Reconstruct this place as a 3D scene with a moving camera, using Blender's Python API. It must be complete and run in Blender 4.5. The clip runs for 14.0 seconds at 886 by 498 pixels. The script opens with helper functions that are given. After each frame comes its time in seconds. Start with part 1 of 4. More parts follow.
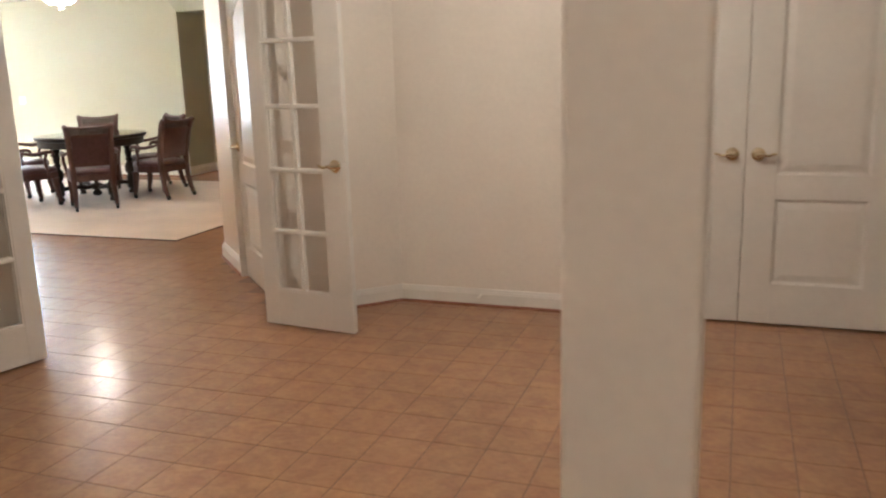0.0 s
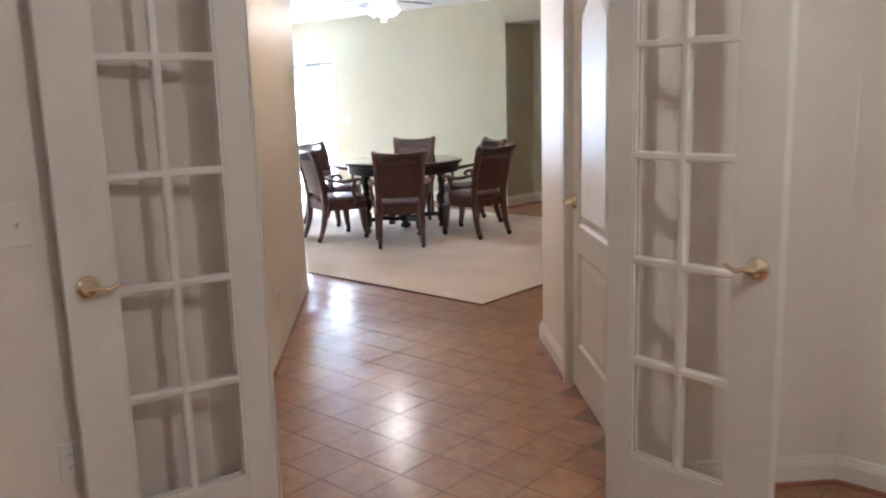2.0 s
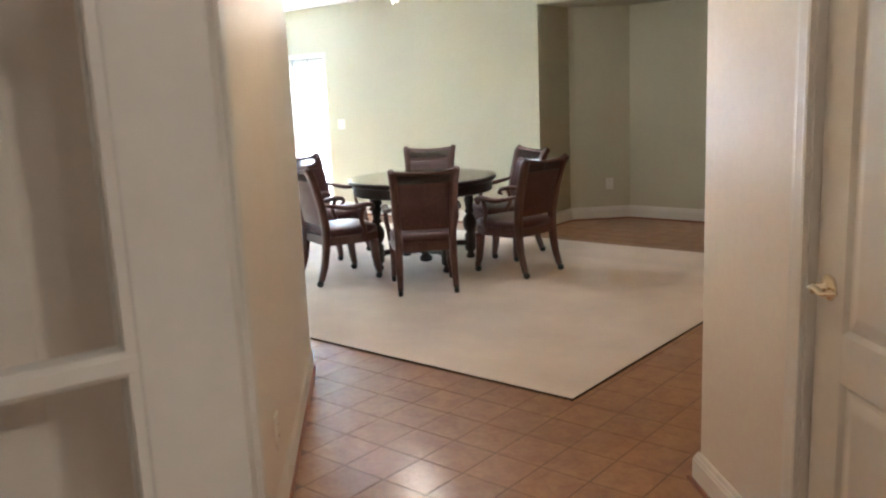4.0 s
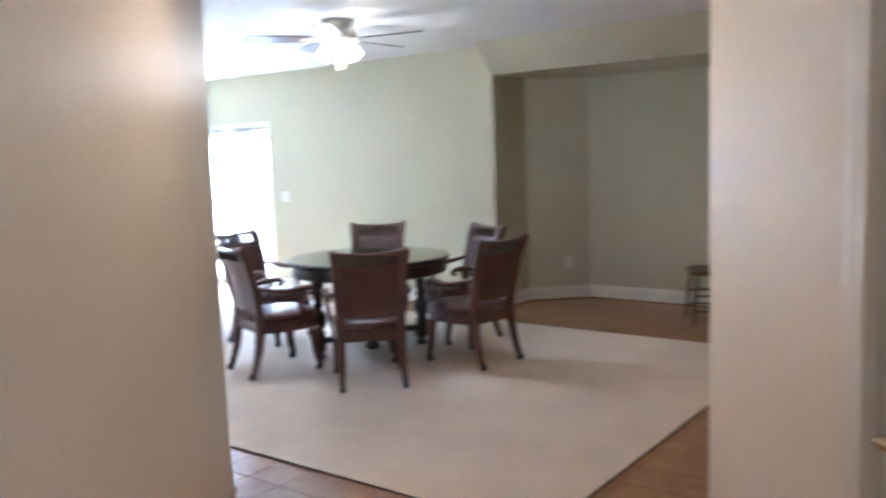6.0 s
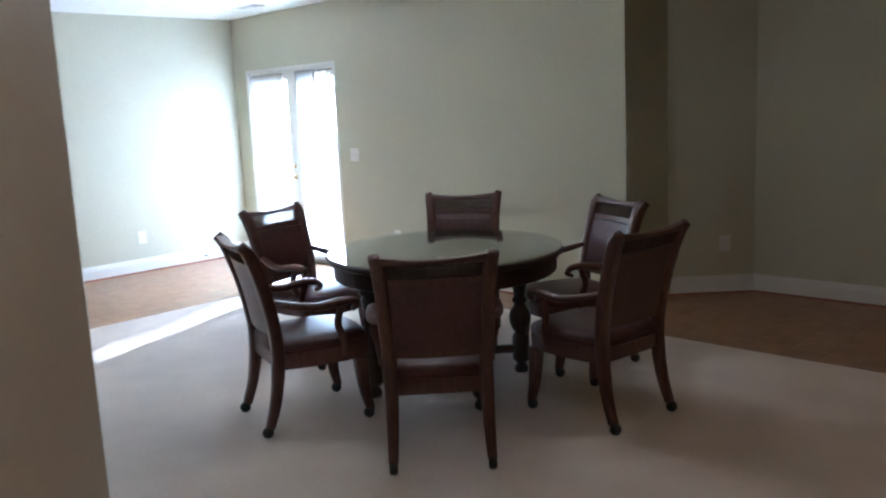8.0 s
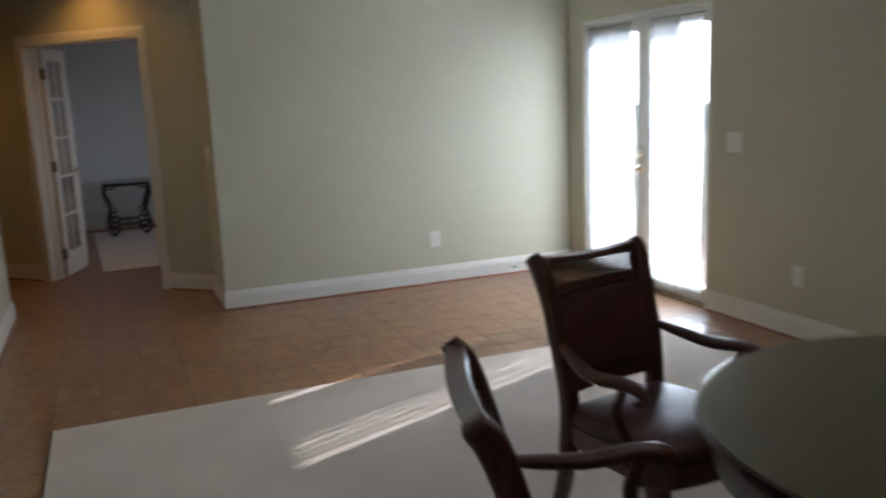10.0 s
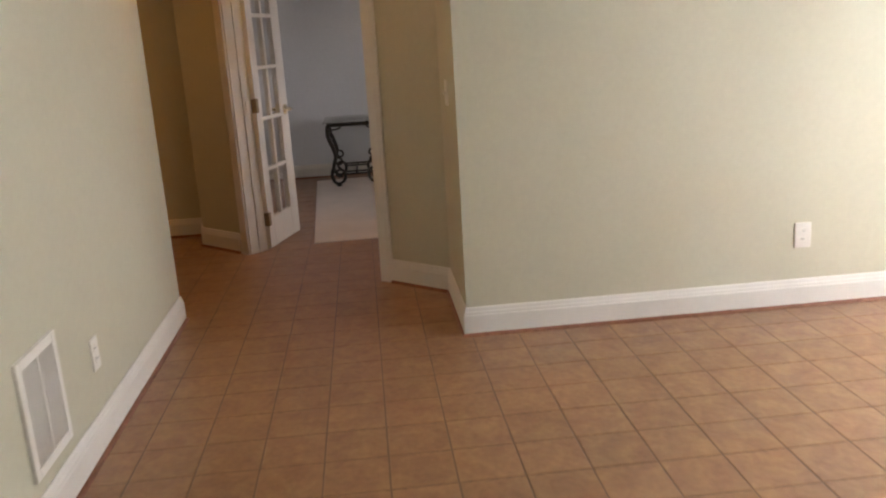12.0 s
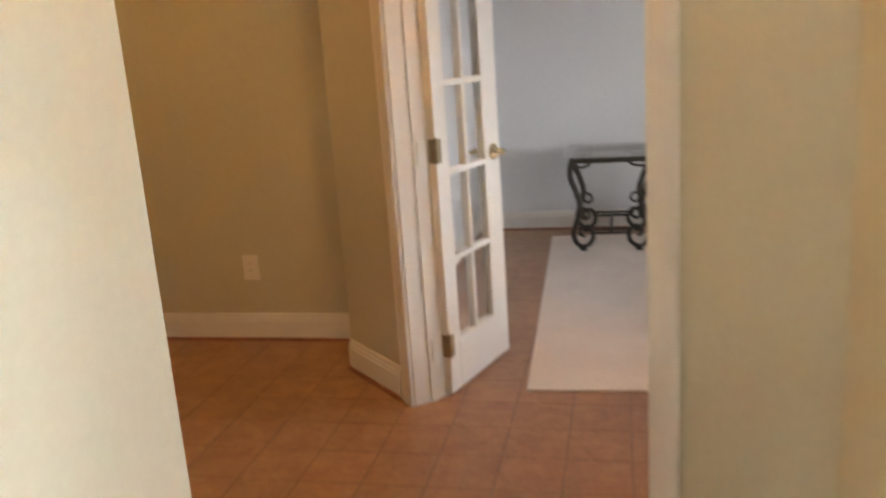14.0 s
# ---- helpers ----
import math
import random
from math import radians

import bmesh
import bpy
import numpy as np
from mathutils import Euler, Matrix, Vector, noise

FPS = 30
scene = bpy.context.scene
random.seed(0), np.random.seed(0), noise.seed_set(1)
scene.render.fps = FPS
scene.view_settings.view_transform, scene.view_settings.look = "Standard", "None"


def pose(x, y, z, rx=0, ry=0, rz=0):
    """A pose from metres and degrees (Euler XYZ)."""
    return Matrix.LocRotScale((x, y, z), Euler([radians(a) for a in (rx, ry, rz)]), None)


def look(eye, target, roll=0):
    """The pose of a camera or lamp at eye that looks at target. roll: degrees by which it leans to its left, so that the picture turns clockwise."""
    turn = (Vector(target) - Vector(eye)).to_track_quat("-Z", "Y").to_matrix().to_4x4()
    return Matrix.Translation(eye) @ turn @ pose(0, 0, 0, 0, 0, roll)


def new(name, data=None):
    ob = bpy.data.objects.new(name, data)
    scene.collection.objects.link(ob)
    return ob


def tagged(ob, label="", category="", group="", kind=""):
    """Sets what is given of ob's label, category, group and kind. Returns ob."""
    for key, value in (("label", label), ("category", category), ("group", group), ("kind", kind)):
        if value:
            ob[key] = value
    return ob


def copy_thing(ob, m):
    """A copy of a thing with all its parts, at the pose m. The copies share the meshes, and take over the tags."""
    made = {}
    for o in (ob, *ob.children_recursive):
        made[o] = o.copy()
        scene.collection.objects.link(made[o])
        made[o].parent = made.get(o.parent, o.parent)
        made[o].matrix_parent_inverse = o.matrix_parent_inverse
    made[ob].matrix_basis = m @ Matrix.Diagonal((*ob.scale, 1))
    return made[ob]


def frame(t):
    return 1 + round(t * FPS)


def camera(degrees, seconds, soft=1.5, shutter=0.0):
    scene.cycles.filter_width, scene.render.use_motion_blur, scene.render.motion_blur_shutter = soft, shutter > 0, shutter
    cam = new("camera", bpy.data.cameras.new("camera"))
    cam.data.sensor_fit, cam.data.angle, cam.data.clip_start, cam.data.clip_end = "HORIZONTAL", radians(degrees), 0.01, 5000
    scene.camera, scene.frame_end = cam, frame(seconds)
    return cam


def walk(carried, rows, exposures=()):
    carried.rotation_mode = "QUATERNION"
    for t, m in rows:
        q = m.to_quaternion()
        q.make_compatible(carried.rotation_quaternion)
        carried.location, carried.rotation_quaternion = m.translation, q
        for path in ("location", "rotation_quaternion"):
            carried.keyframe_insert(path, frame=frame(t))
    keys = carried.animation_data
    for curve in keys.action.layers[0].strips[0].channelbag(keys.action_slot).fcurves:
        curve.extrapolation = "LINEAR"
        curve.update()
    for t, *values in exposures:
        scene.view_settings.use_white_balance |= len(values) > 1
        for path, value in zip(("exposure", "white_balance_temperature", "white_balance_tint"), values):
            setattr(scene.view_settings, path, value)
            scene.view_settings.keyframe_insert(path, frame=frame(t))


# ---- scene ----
cam = camera(56.6, 14.0, soft=2.1, shutter=0.4)
PATH = [
    (0, (0.248, 0.882, 1.39), (-0.421, 2.716, 0.958), -1.7),
    (0.5, (0.042, 1.18, 1.397), (-0.765, 2.958, 0.966), 0.4),
    (1, (-0.222, 1.558, 1.459), (-1.349, 3.149, 1.01), -0.5),
    (1.5, (-0.535, 1.927, 1.432), (-1.836, 3.401, 1.066), -0.2),
    (2, (-0.866, 2.382, 1.422), (-2.171, 3.851, 1.048), -1.7),
    (2.5, (-1.265, 2.715, 1.428), (-2.646, 4.113, 1.057), -0.9),
    (3, (-1.699, 2.994, 1.423), (-3.059, 4.409, 1.037), -2.8),
    (3.5, (-2.111, 3.254, 1.429), (-3.431, 4.702, 1.027), -2.9),
    (4.6, (-2.501, 3.608, 1.454), (-3.678, 5.181, 1.141), -2.4),
    (5.8, (-2.685, 3.775, 1.466), (-3.719, 5.473, 1.242), -1.9),
    (6, (-2.711, 3.932, 1.46), (-3.9, 5.525, 1.241), -1.9),
    (6.5, (-2.983, 4.328, 1.4), (-4.361, 5.748, 1.111), -2.1),
    (7, (-3.253, 4.692, 1.44), (-4.618, 6.117, 1.116), -2.7),
    (7.2, (-3.377, 4.871, 1.438), (-4.742, 6.295, 1.106), -2.7),
    (9.3, (-5.068, 6.48, 1.461), (-6.611, 7.727, 1.206), -3.4),
    (9.5, (-5.299, 6.634, 1.429), (-6.926, 7.762, 1.148), -3.5),
    (10, (-5.852, 6.928, 1.422), (-7.676, 7.664, 1.06), -2.4),
    (10.5, (-6.385, 7.033, 1.406), (-8.285, 7.521, 1.017), -2.3),
    (11, (-6.934, 7.142, 1.382), (-8.851, 7.526, 0.96), -2.3),
    (11.5, (-7.543, 7.15, 1.341), (-9.486, 7.337, 0.907), -2.1),
    (12, (-8.121, 7.219, 1.358), (-10.049, 7.386, 0.853), -3.4),
    (12.5, (-8.728, 7.252, 1.365), (-10.655, 7.387, 0.846), -2.9),
    (13, (-9.35, 7.231, 1.353), (-11.276, 7.223, 0.813), -2.6),
    (13.5, (-10.024, 7.246, 1.338), (-11.935, 7.078, 0.772), -3.2),
    (14, (-10.718, 7.192, 1.339), (-12.613, 6.765, 0.865), -4.0),
]
EXPOSURE = [(0.0, 3.00, 5700, 12), (0.6, 2.95, 5530, 15), (1.2, 2.84, 5150, 16), (2.5, 2.72, 5200, 12), (3.5, 2.66, 5500, 9), (6.0, 2.60, 4830, 12), (7.0, 2.02, 4780, 12), (9.3, 0.26, 5550, 11), (10.0, -0.20, 5850, 13),
            (11.0, -0.25, 6550, 18), (11.5, 0.32, 6850, 21), (12.5, 1.0, 6950, 20), (13.2, 1.38, 6850, 18), (14.0, 1.98, 6600, 15)]
walk(cam, [(t, look(eye, target, roll)) for t, eye, target, roll in PATH], EXPOSURE)

# ---- light ----
SUN_WAY = Vector((0.405, -1.0, -0.566)).normalized()
world = bpy.data.worlds.new("sky")
scene.world = world
world.use_nodes = True
_nt = world.node_tree
_sky = _nt.nodes.new("ShaderNodeTexSky")
_sky.sky_type, _sky.sun_disc = "NISHITA", False
_sky.sun_elevation = math.asin(-SUN_WAY.z)
_sky.sun_rotation = math.atan2(-SUN_WAY.x, -SUN_WAY.y)
_bg = _nt.nodes["Background"]
_bg.inputs["Strength"].default_value = 0.12
_nt.links.new(_sky.outputs[0], _bg.inputs["Color"])


def lamp(name, kind, m, energy, color, **more):
    data = bpy.data.lights.new(name, kind)
    data.energy, data.color = energy, color
    for key, value in more.items():
        if key == "size":
            data.size = value
        elif key == "size_y":
            data.shape, data.size_y = "RECTANGLE", value
        elif key == "radius":
            data.shadow_soft_size = value
        elif key == "cone":
            data.spot_size, data.spot_blend = radians(value), 0.6
        elif key == "angle":
            data.angle = radians(value)
    ob = new(name, data)
    ob.matrix_world = m
    return ob


WARM = (1.0, 0.835, 0.63)
AMBER = (1.0, 0.47, 0.09)
DAY = (0.76, 0.90, 1.0)
lamp("sun", "SUN", look((0, 0, 0), SUN_WAY), 5.0, (1.0, 0.95, 0.86), angle=0.55)
# sky light in the garden doors and in the study window
lamp("garden_daylight", "AREA", look((-10.74, 10.78, 1.05), (-10.74, 9.0, 0.9)), 190, DAY, size=1.9, size_y=2.4)
lamp("study_daylight", "AREA", look((-14.6, 10.25, 1.35), (-14.6, 8.0, 1.2)), 2.4, (0.92, 0.96, 1.0), size=1.5, size_y=1.3)
# lamps that are switched on: fan light and recessed downlights
FAN = Vector((-6.965, 8.44, 2.485))
lamp("fan_bulbs", "POINT", Matrix.Translation(FAN + Vector((0, 0, -0.36))), 3.8, (1.0, 0.83, 0.60), radius=0.10)
CEIL = 2.485
# place, watts, colour of each recessed downlight
DOWNLIGHTS = [
    ((-4.34, 5.75), 6.6, (1.0, 0.63, 0.31)), ((-3.10, 4.50), 1.0, (1.0, 0.74, 0.46)),
    ((-12.75, 6.75), 11.0, AMBER), ((-13.3, 5.0), 7.2, AMBER),
    ((-9.65, 8.94), 2, (1.0, 0.85, 0.65)), ((-3.5, 9.2), 3.8, (1.0, 0.50, 0.08)),
]
for place, watts, colour in DOWNLIGHTS:
    lamp("downlight_lamp", "SPOT", pose(place[0], place[1], CEIL - 0.03), watts, colour, radius=0.05, cone=150)
# place, watts of each flush dome light in the front room
DOMES = [((-0.7, 3.7), 5.3), ((0.9, 0.6), 1.8), ((-1.9, 0.8), 1.6)]
for place, watts in DOMES:
    lamp("dome_lamp", "POINT", pose(place[0], place[1], CEIL - 0.17), watts, WARM, radius=0.05)


# ---- materials ----
def material(name, base, rough=0.5, metal=0.0, grain=None, amount=0.12, bump=0.0, bump_scale=60.0, coat=0.0, per_piece=0.0, stain=0.0, stain_scale=1.2, spec=0.5, second=None, second_scale=9.0):
    """A principled surface with fine grain, large stains, a little relief and, where asked, a tone of its own for each piece."""
    mat = bpy.data.materials.new(name)
    mat.use_nodes = True
    nt = mat.node_tree
    n, l = nt.nodes, nt.links
    b = n["Principled BSDF"]
    b.inputs["Roughness"].default_value, b.inputs["Metallic"].default_value = rough, metal
    b.inputs["Coat Weight"].default_value = coat
    b.inputs["Specular IOR Level"].default_value = spec
    co = n.new("ShaderNodeTexCoord")
    mapping = n.new("ShaderNodeMapping")
    mapping.inputs["Scale"].default_value = grain or (40, 40, 40)
    geo = n.new("ShaderNodeNewGeometry")
    l.new(geo.outputs["Position"] if not grain else co.outputs["Object"], mapping.inputs["Vector"])
    fine = n.new("ShaderNodeTexNoise")
    fine.inputs["Scale"].default_value, fine.inputs["Detail"].default_value = 1.0, 4.0
    l.new(mapping.outputs[0], fine.inputs["Vector"])
    big = n.new("ShaderNodeTexNoise")
    big.inputs["Scale"].default_value, big.inputs["Detail"].default_value = stain_scale, 3.0
    l.new(geo.outputs["Position"], big.inputs["Vector"])

    def spread(value, low, high):
        r = n.new("ShaderNodeMapRange")
        r.inputs["From Min"].default_value, r.inputs["From Max"].default_value = 0.3, 0.7
        r.inputs["To Min"].default_value, r.inputs["To Max"].default_value = low, high
        l.new(value, r.inputs["Value"])
        return r.outputs[0]

    value = spread(fine.outputs["Fac"], 1 - amount, 1 + amount)
    m1 = n.new("ShaderNodeMath")
    m1.operation = "MULTIPLY"
    l.new(value, m1.inputs[0])
    l.new(spread(big.outputs["Fac"], 1 - stain, 1 + stain), m1.inputs[1])
    value = m1.outputs[0]
    if per_piece:
        info = n.new("ShaderNodeObjectInfo")
        isl = n.new("ShaderNodeMath")
        isl.operation = "ADD"
        l.new(info.outputs["Random"], isl.inputs[0])
        l.new(geo.outputs["Random Per Island"], isl.inputs[1])
        fr = n.new("ShaderNodeMath")
        fr.operation = "FRACT"
        l.new(isl.outputs[0], fr.inputs[0])
        r = n.new("ShaderNodeMapRange")
        r.inputs["To Min"].default_value, r.inputs["To Max"].default_value = 1 - per_piece, 1 + per_piece
        l.new(fr.outputs[0], r.inputs["Value"])
        m2 = n.new("ShaderNodeMath")
        m2.operation = "MULTIPLY"
        l.new(value, m2.inputs[0])
        l.new(r.outputs[0], m2.inputs[1])
        value = m2.outputs[0]
    tone = n.new("ShaderNodeVectorMath")
    tone.operation = "SCALE"
    tone.inputs[0].default_value = base
    if second:
        blot = n.new("ShaderNodeTexNoise")
        blot.inputs["Scale"].default_value, blot.inputs["Detail"].default_value, blot.inputs["Distortion"].default_value = second_scale, 5.0, 0.6
        l.new(geo.outputs["Position"], blot.inputs["Vector"])
        pick = n.new("ShaderNodeMix")
        pick.data_type = "VECTOR"
        pick.inputs["A"].default_value, pick.inputs["B"].default_value = base, second
        l.new(spread(blot.outputs["Fac"], 0.0, 1.0), pick.inputs["Factor"])
        l.new(pick.outputs["Result"], tone.inputs[0])
    l.new(value, tone.inputs["Scale"])
    l.new(tone.outputs[0], b.inputs["Base Color"])
    if bump:
        rel = n.new("ShaderNodeTexNoise")
        rel.inputs["Scale"].default_value, rel.inputs["Detail"].default_value = bump_scale, 3.0
        l.new(geo.outputs["Position"], rel.inputs["Vector"])
        bp = n.new("ShaderNodeBump")
        bp.inputs["Strength"].default_value, bp.inputs["Distance"].default_value = bump, 0.004
        l.new(rel.outputs["Fac"], bp.inputs["Height"])
        l.new(bp.outputs[0], b.inputs["Normal"])
    return mat


def glow(name, color, strength):
    mat = bpy.data.materials.new(name)
    mat.use_nodes = True
    b = mat.node_tree.nodes["Principled BSDF"]
    b.inputs["Base Color"].default_value = (0.9, 0.88, 0.84, 1)
    b.inputs["Emission Color"].default_value = (*color, 1)
    b.inputs["Emission Strength"].default_value = strength
    return mat


def glass_material(name, tint=(1, 1, 1), rough=0.0, gloss_least=0.03):
    """Thin glass: clear, with a mirror gloss that grows at a slant."""
    mat = bpy.data.materials.new(name)
    mat.use_nodes = True
    nt = mat.node_tree
    n, l = nt.nodes, nt.links
    n.remove(n["Principled BSDF"])
    clear, gloss, mix, facing_way, power, lift = (n.new(k) for k in ("ShaderNodeBsdfTransparent", "ShaderNodeBsdfGlossy", "ShaderNodeMixShader", "ShaderNodeLayerWeight", "ShaderNodeMath", "ShaderNodeMath"))
    clear.inputs["Color"].default_value = (*tint, 1)
    gloss.inputs["Roughness"].default_value = rough
    facing_way.inputs["Blend"].default_value = 0.5
    power.operation, power.inputs[1].default_value = "POWER", 4.0
    lift.operation, lift.inputs[1].default_value, lift.inputs[2].default_value = "MULTIPLY_ADD", 0.9, gloss_least
    l.new(facing_way.outputs["Facing"], power.inputs[0])
    l.new(power.outputs[0], lift.inputs[0])
    l.new(lift.outputs[0], mix.inputs[0])
    l.new(clear.outputs[0], mix.inputs[1])
    l.new(gloss.outputs[0], mix.inputs[2])
    l.new(mix.outputs[0], n["Material Output"].inputs["Surface"])
    return mat


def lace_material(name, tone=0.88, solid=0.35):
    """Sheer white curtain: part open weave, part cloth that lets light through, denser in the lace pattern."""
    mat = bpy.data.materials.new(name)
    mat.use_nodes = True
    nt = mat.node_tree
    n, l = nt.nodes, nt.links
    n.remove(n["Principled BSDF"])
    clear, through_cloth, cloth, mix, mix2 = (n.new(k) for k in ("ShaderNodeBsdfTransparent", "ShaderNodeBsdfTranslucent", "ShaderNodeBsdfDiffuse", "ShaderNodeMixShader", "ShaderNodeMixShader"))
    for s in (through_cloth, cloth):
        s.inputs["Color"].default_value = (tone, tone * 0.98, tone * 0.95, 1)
    co = n.new("ShaderNodeTexCoord")
    vor = n.new("ShaderNodeTexVoronoi")
    vor.inputs["Scale"].default_value = 16
    l.new(co.outputs["Object"], vor.inputs["Vector"])
    r = n.new("ShaderNodeMapRange")
    r.inputs["From Max"].default_value, r.inputs["To Min"].default_value, r.inputs["To Max"].default_value = 0.6, 0.985, 0.88
    l.new(vor.outputs["Distance"], r.inputs["Value"])
    mix.inputs[0].default_value = solid
    l.new(through_cloth.outputs[0], mix.inputs[1])
    l.new(cloth.outputs[0], mix.inputs[2])
    l.new(r.outputs[0], mix2.inputs[0])
    l.new(clear.outputs[0], mix2.inputs[1])
    l.new(mix.outputs[0], mix2.inputs[2])
    l.new(mix2.outputs[0], n["Material Output"].inputs["Surface"])
    return mat


def tile_material(name):
    """Glazed brown clay tile: mottled in two browns, uneven gloss and a slightly wavy face."""
    mat = material(name, (0.300, 0.143, 0.077), rough=0.42, amount=0.10, stain=0.12, stain_scale=0.9, per_piece=0.06, bump=0.40, bump_scale=30, spec=0.4, coat=0.40, second=(0.39, 0.218, 0.104), second_scale=11.0)
    b = mat.node_tree.nodes["Principled BSDF"]
    b.inputs["Coat Roughness"].default_value = 0.13
    for link in list(b.inputs["Normal"].links):
        mat.node_tree.links.new(link.from_socket, b.inputs["Coat Normal"])
    return mat


SAGE = material("sage_wall_paint", (0.565, 0.543, 0.418), rough=0.6, amount=0.02, stain=0.025, bump=0.05, bump_scale=180, spec=0.3)
CREAM = material("cream_wall_paint", (0.78, 0.73, 0.655), rough=0.46, amount=0.02, stain=0.03, bump=0.40, bump_scale=7, spec=0.5)
PALE = material("pale_blue_grey_wall_paint", (0.66, 0.68, 0.69), rough=0.7, amount=0.02, stain=0.03, bump=0.05, bump_scale=180)
CEILING = material("white_ceiling_paint", (0.80, 0.79, 0.77), rough=0.85, amount=0.02, stain=0.02, bump=0.15, bump_scale=120)
TRIM = material("white_semi_gloss_paint", (0.74, 0.72, 0.67), rough=0.42, amount=0.015, stain=0.03, stain_scale=4)
SHOE = material("red_brown_shoe_moulding", (0.26, 0.105, 0.058), rough=0.45, amount=0.2, stain=0.1)
GROUT = material("dark_grout", (0.175, 0.092, 0.050), rough=0.48, amount=0.15, bump=0.2, bump_scale=300)
TILE = tile_material("brown_clay_tile")
CARPET = material("beige_cut_pile", (0.79, 0.70, 0.63), rough=0.95, grain=(150, 150, 150), amount=0.10, stain=0.07, stain_scale=2.4, bump=0.5, bump_scale=500, spec=0.1)
RUG_EDGE = material("dark_rug_edge", (0.06, 0.04, 0.03), rough=0.9, amount=0.2)
WOOD = material("dark_mahogany", (0.092, 0.037, 0.029), rough=0.36, grain=(90, 90, 9), amount=0.35, stain=0.12, stain_scale=3, coat=0.25)
BLACKWOOD = material("near_black_table_wood", (0.028, 0.016, 0.013), rough=0.32, grain=(60, 60, 10), amount=0.3, coat=0.25)
LEATHER = material("oxblood_leather", (0.080, 0.030, 0.031), rough=0.36, amount=0.2, stain=0.1, stain_scale=5, bump=0.3, bump_scale=240)
CANE = material("woven_cane", (0.055, 0.026, 0.018), rough=0.5, amount=0.3)
BRASS = material("polished_brass", (0.80, 0.70, 0.50), rough=0.14, metal=1.0, amount=0.05)
AGED = material("aged_brass_hinge", (0.30, 0.24, 0.15), rough=0.4, metal=1.0, amount=0.2)
IRON = material("dark_bronze_iron", (0.045, 0.038, 0.030), rough=0.45, metal=0.6, amount=0.3, bump=0.3, bump_scale=80)
PLASTIC = material("white_switch_plastic", (0.78, 0.76, 0.70), rough=0.35, amount=0.01)
SLOT = material("dark_slot", (0.03, 0.03, 0.03), rough=0.7)
RUBBER = material("black_caster", (0.015, 0.014, 0.014), rough=0.4)
OAK = material("worn_brown_chair_wood", (0.13, 0.065, 0.032), rough=0.5, grain=(60, 60, 8), amount=0.35, stain=0.15, stain_scale=4)
RUSSET = material("russet_leather_cushion", (0.16, 0.050, 0.028), rough=0.55, amount=0.2, stain=0.15, stain_scale=6, bump=0.4, bump_scale=120)
BLADE = material("walnut_fan_blade", (0.085, 0.040, 0.024), rough=0.4, grain=(6, 60, 60), amount=0.25)
FANBODY = material("off_white_fan_enamel", (0.75, 0.71, 0.63), rough=0.35, amount=0.02)
SHADE = glow("lit_frosted_glass", (1.0, 0.90, 0.74), 3.2)
LENS = glow("lit_downlight_lens", (1.0, 0.86, 0.66), 2.2)
PANE = glass_material("clear_pane")
TABLEGLASS = glass_material("table_glass", (0.96, 0.97, 0.94))
LACE = lace_material("white_lace")
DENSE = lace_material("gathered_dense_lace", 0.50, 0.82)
# ground colour lightened to pass for sun glare behind the door glass
GLARE_GROUND = material("glare_lightened_ground", (0.32, 0.31, 0.22), rough=0.9, amount=0.3, stain=0.2, stain_scale=0.4)
HAZE = glow("bright_hazy_sky", (0.95, 0.98, 1.0), 5.0)


# ---- mesh helpers ----
def mesh_ob(name, bm, mat, parent=None, label="", smooth=False, m=None):
    bmesh.ops.recalc_face_normals(bm, faces=bm.faces)
    me = bpy.data.meshes.new(name)
    bm.to_mesh(me)
    bm.free()
    me.materials.append(mat)
    if smooth:
        for p in me.polygons:
            p.use_smooth = True
    ob = new(name, me)
    if m is not None:
        ob.matrix_world = m
    if parent:
        ob.parent = parent
    if label:
        ob["label"] = label
    return ob


def part(name, bm, mat, parent, label="", smooth=False, m=None):
    ob = mesh_ob(name, bm, mat, None, label, smooth)
    ob.parent = parent
    if m is not None:
        ob.matrix_basis = m
    return ob


def thing(name, m, label, category, group=""):
    ob = new(name)
    ob.empty_display_size = 0.05
    ob.matrix_world = m
    return tagged(ob, label, category, group)


def add_box(bm, lo, hi, bevel=0.0):
    vs = [bm.verts.new((x, y, z)) for z in (lo[2], hi[2]) for y in (lo[1], hi[1]) for x in (lo[0], hi[0])]
    fs = [bm.faces.new([vs[i] for i in f]) for f in ((0, 2, 3, 1), (4, 5, 7, 6), (0, 1, 5, 4), (2, 6, 7, 3), (0, 4, 6, 2), (1, 3, 7, 5))]
    if bevel:
        bmesh.ops.bevel(bm, geom=list({e for f in fs for e in f.edges}), offset=bevel, segments=2, affect="EDGES", profile=0.6)
    return bm


def box(lo, hi, bevel=0.0):
    return add_box(bmesh.new(), lo, hi, bevel)


def add_prism(bm, pts, z0, z1):
    lo = [bm.verts.new((x, y, z0)) for x, y in pts]
    hi = [bm.verts.new((x, y, z1)) for x, y in pts]
    k = len(pts)
    bm.faces.new(lo[::-1])
    bm.faces.new(hi)
    for i in range(k):
        bm.faces.new((lo[i], lo[(i + 1) % k], hi[(i + 1) % k], hi[i]))
    return bm


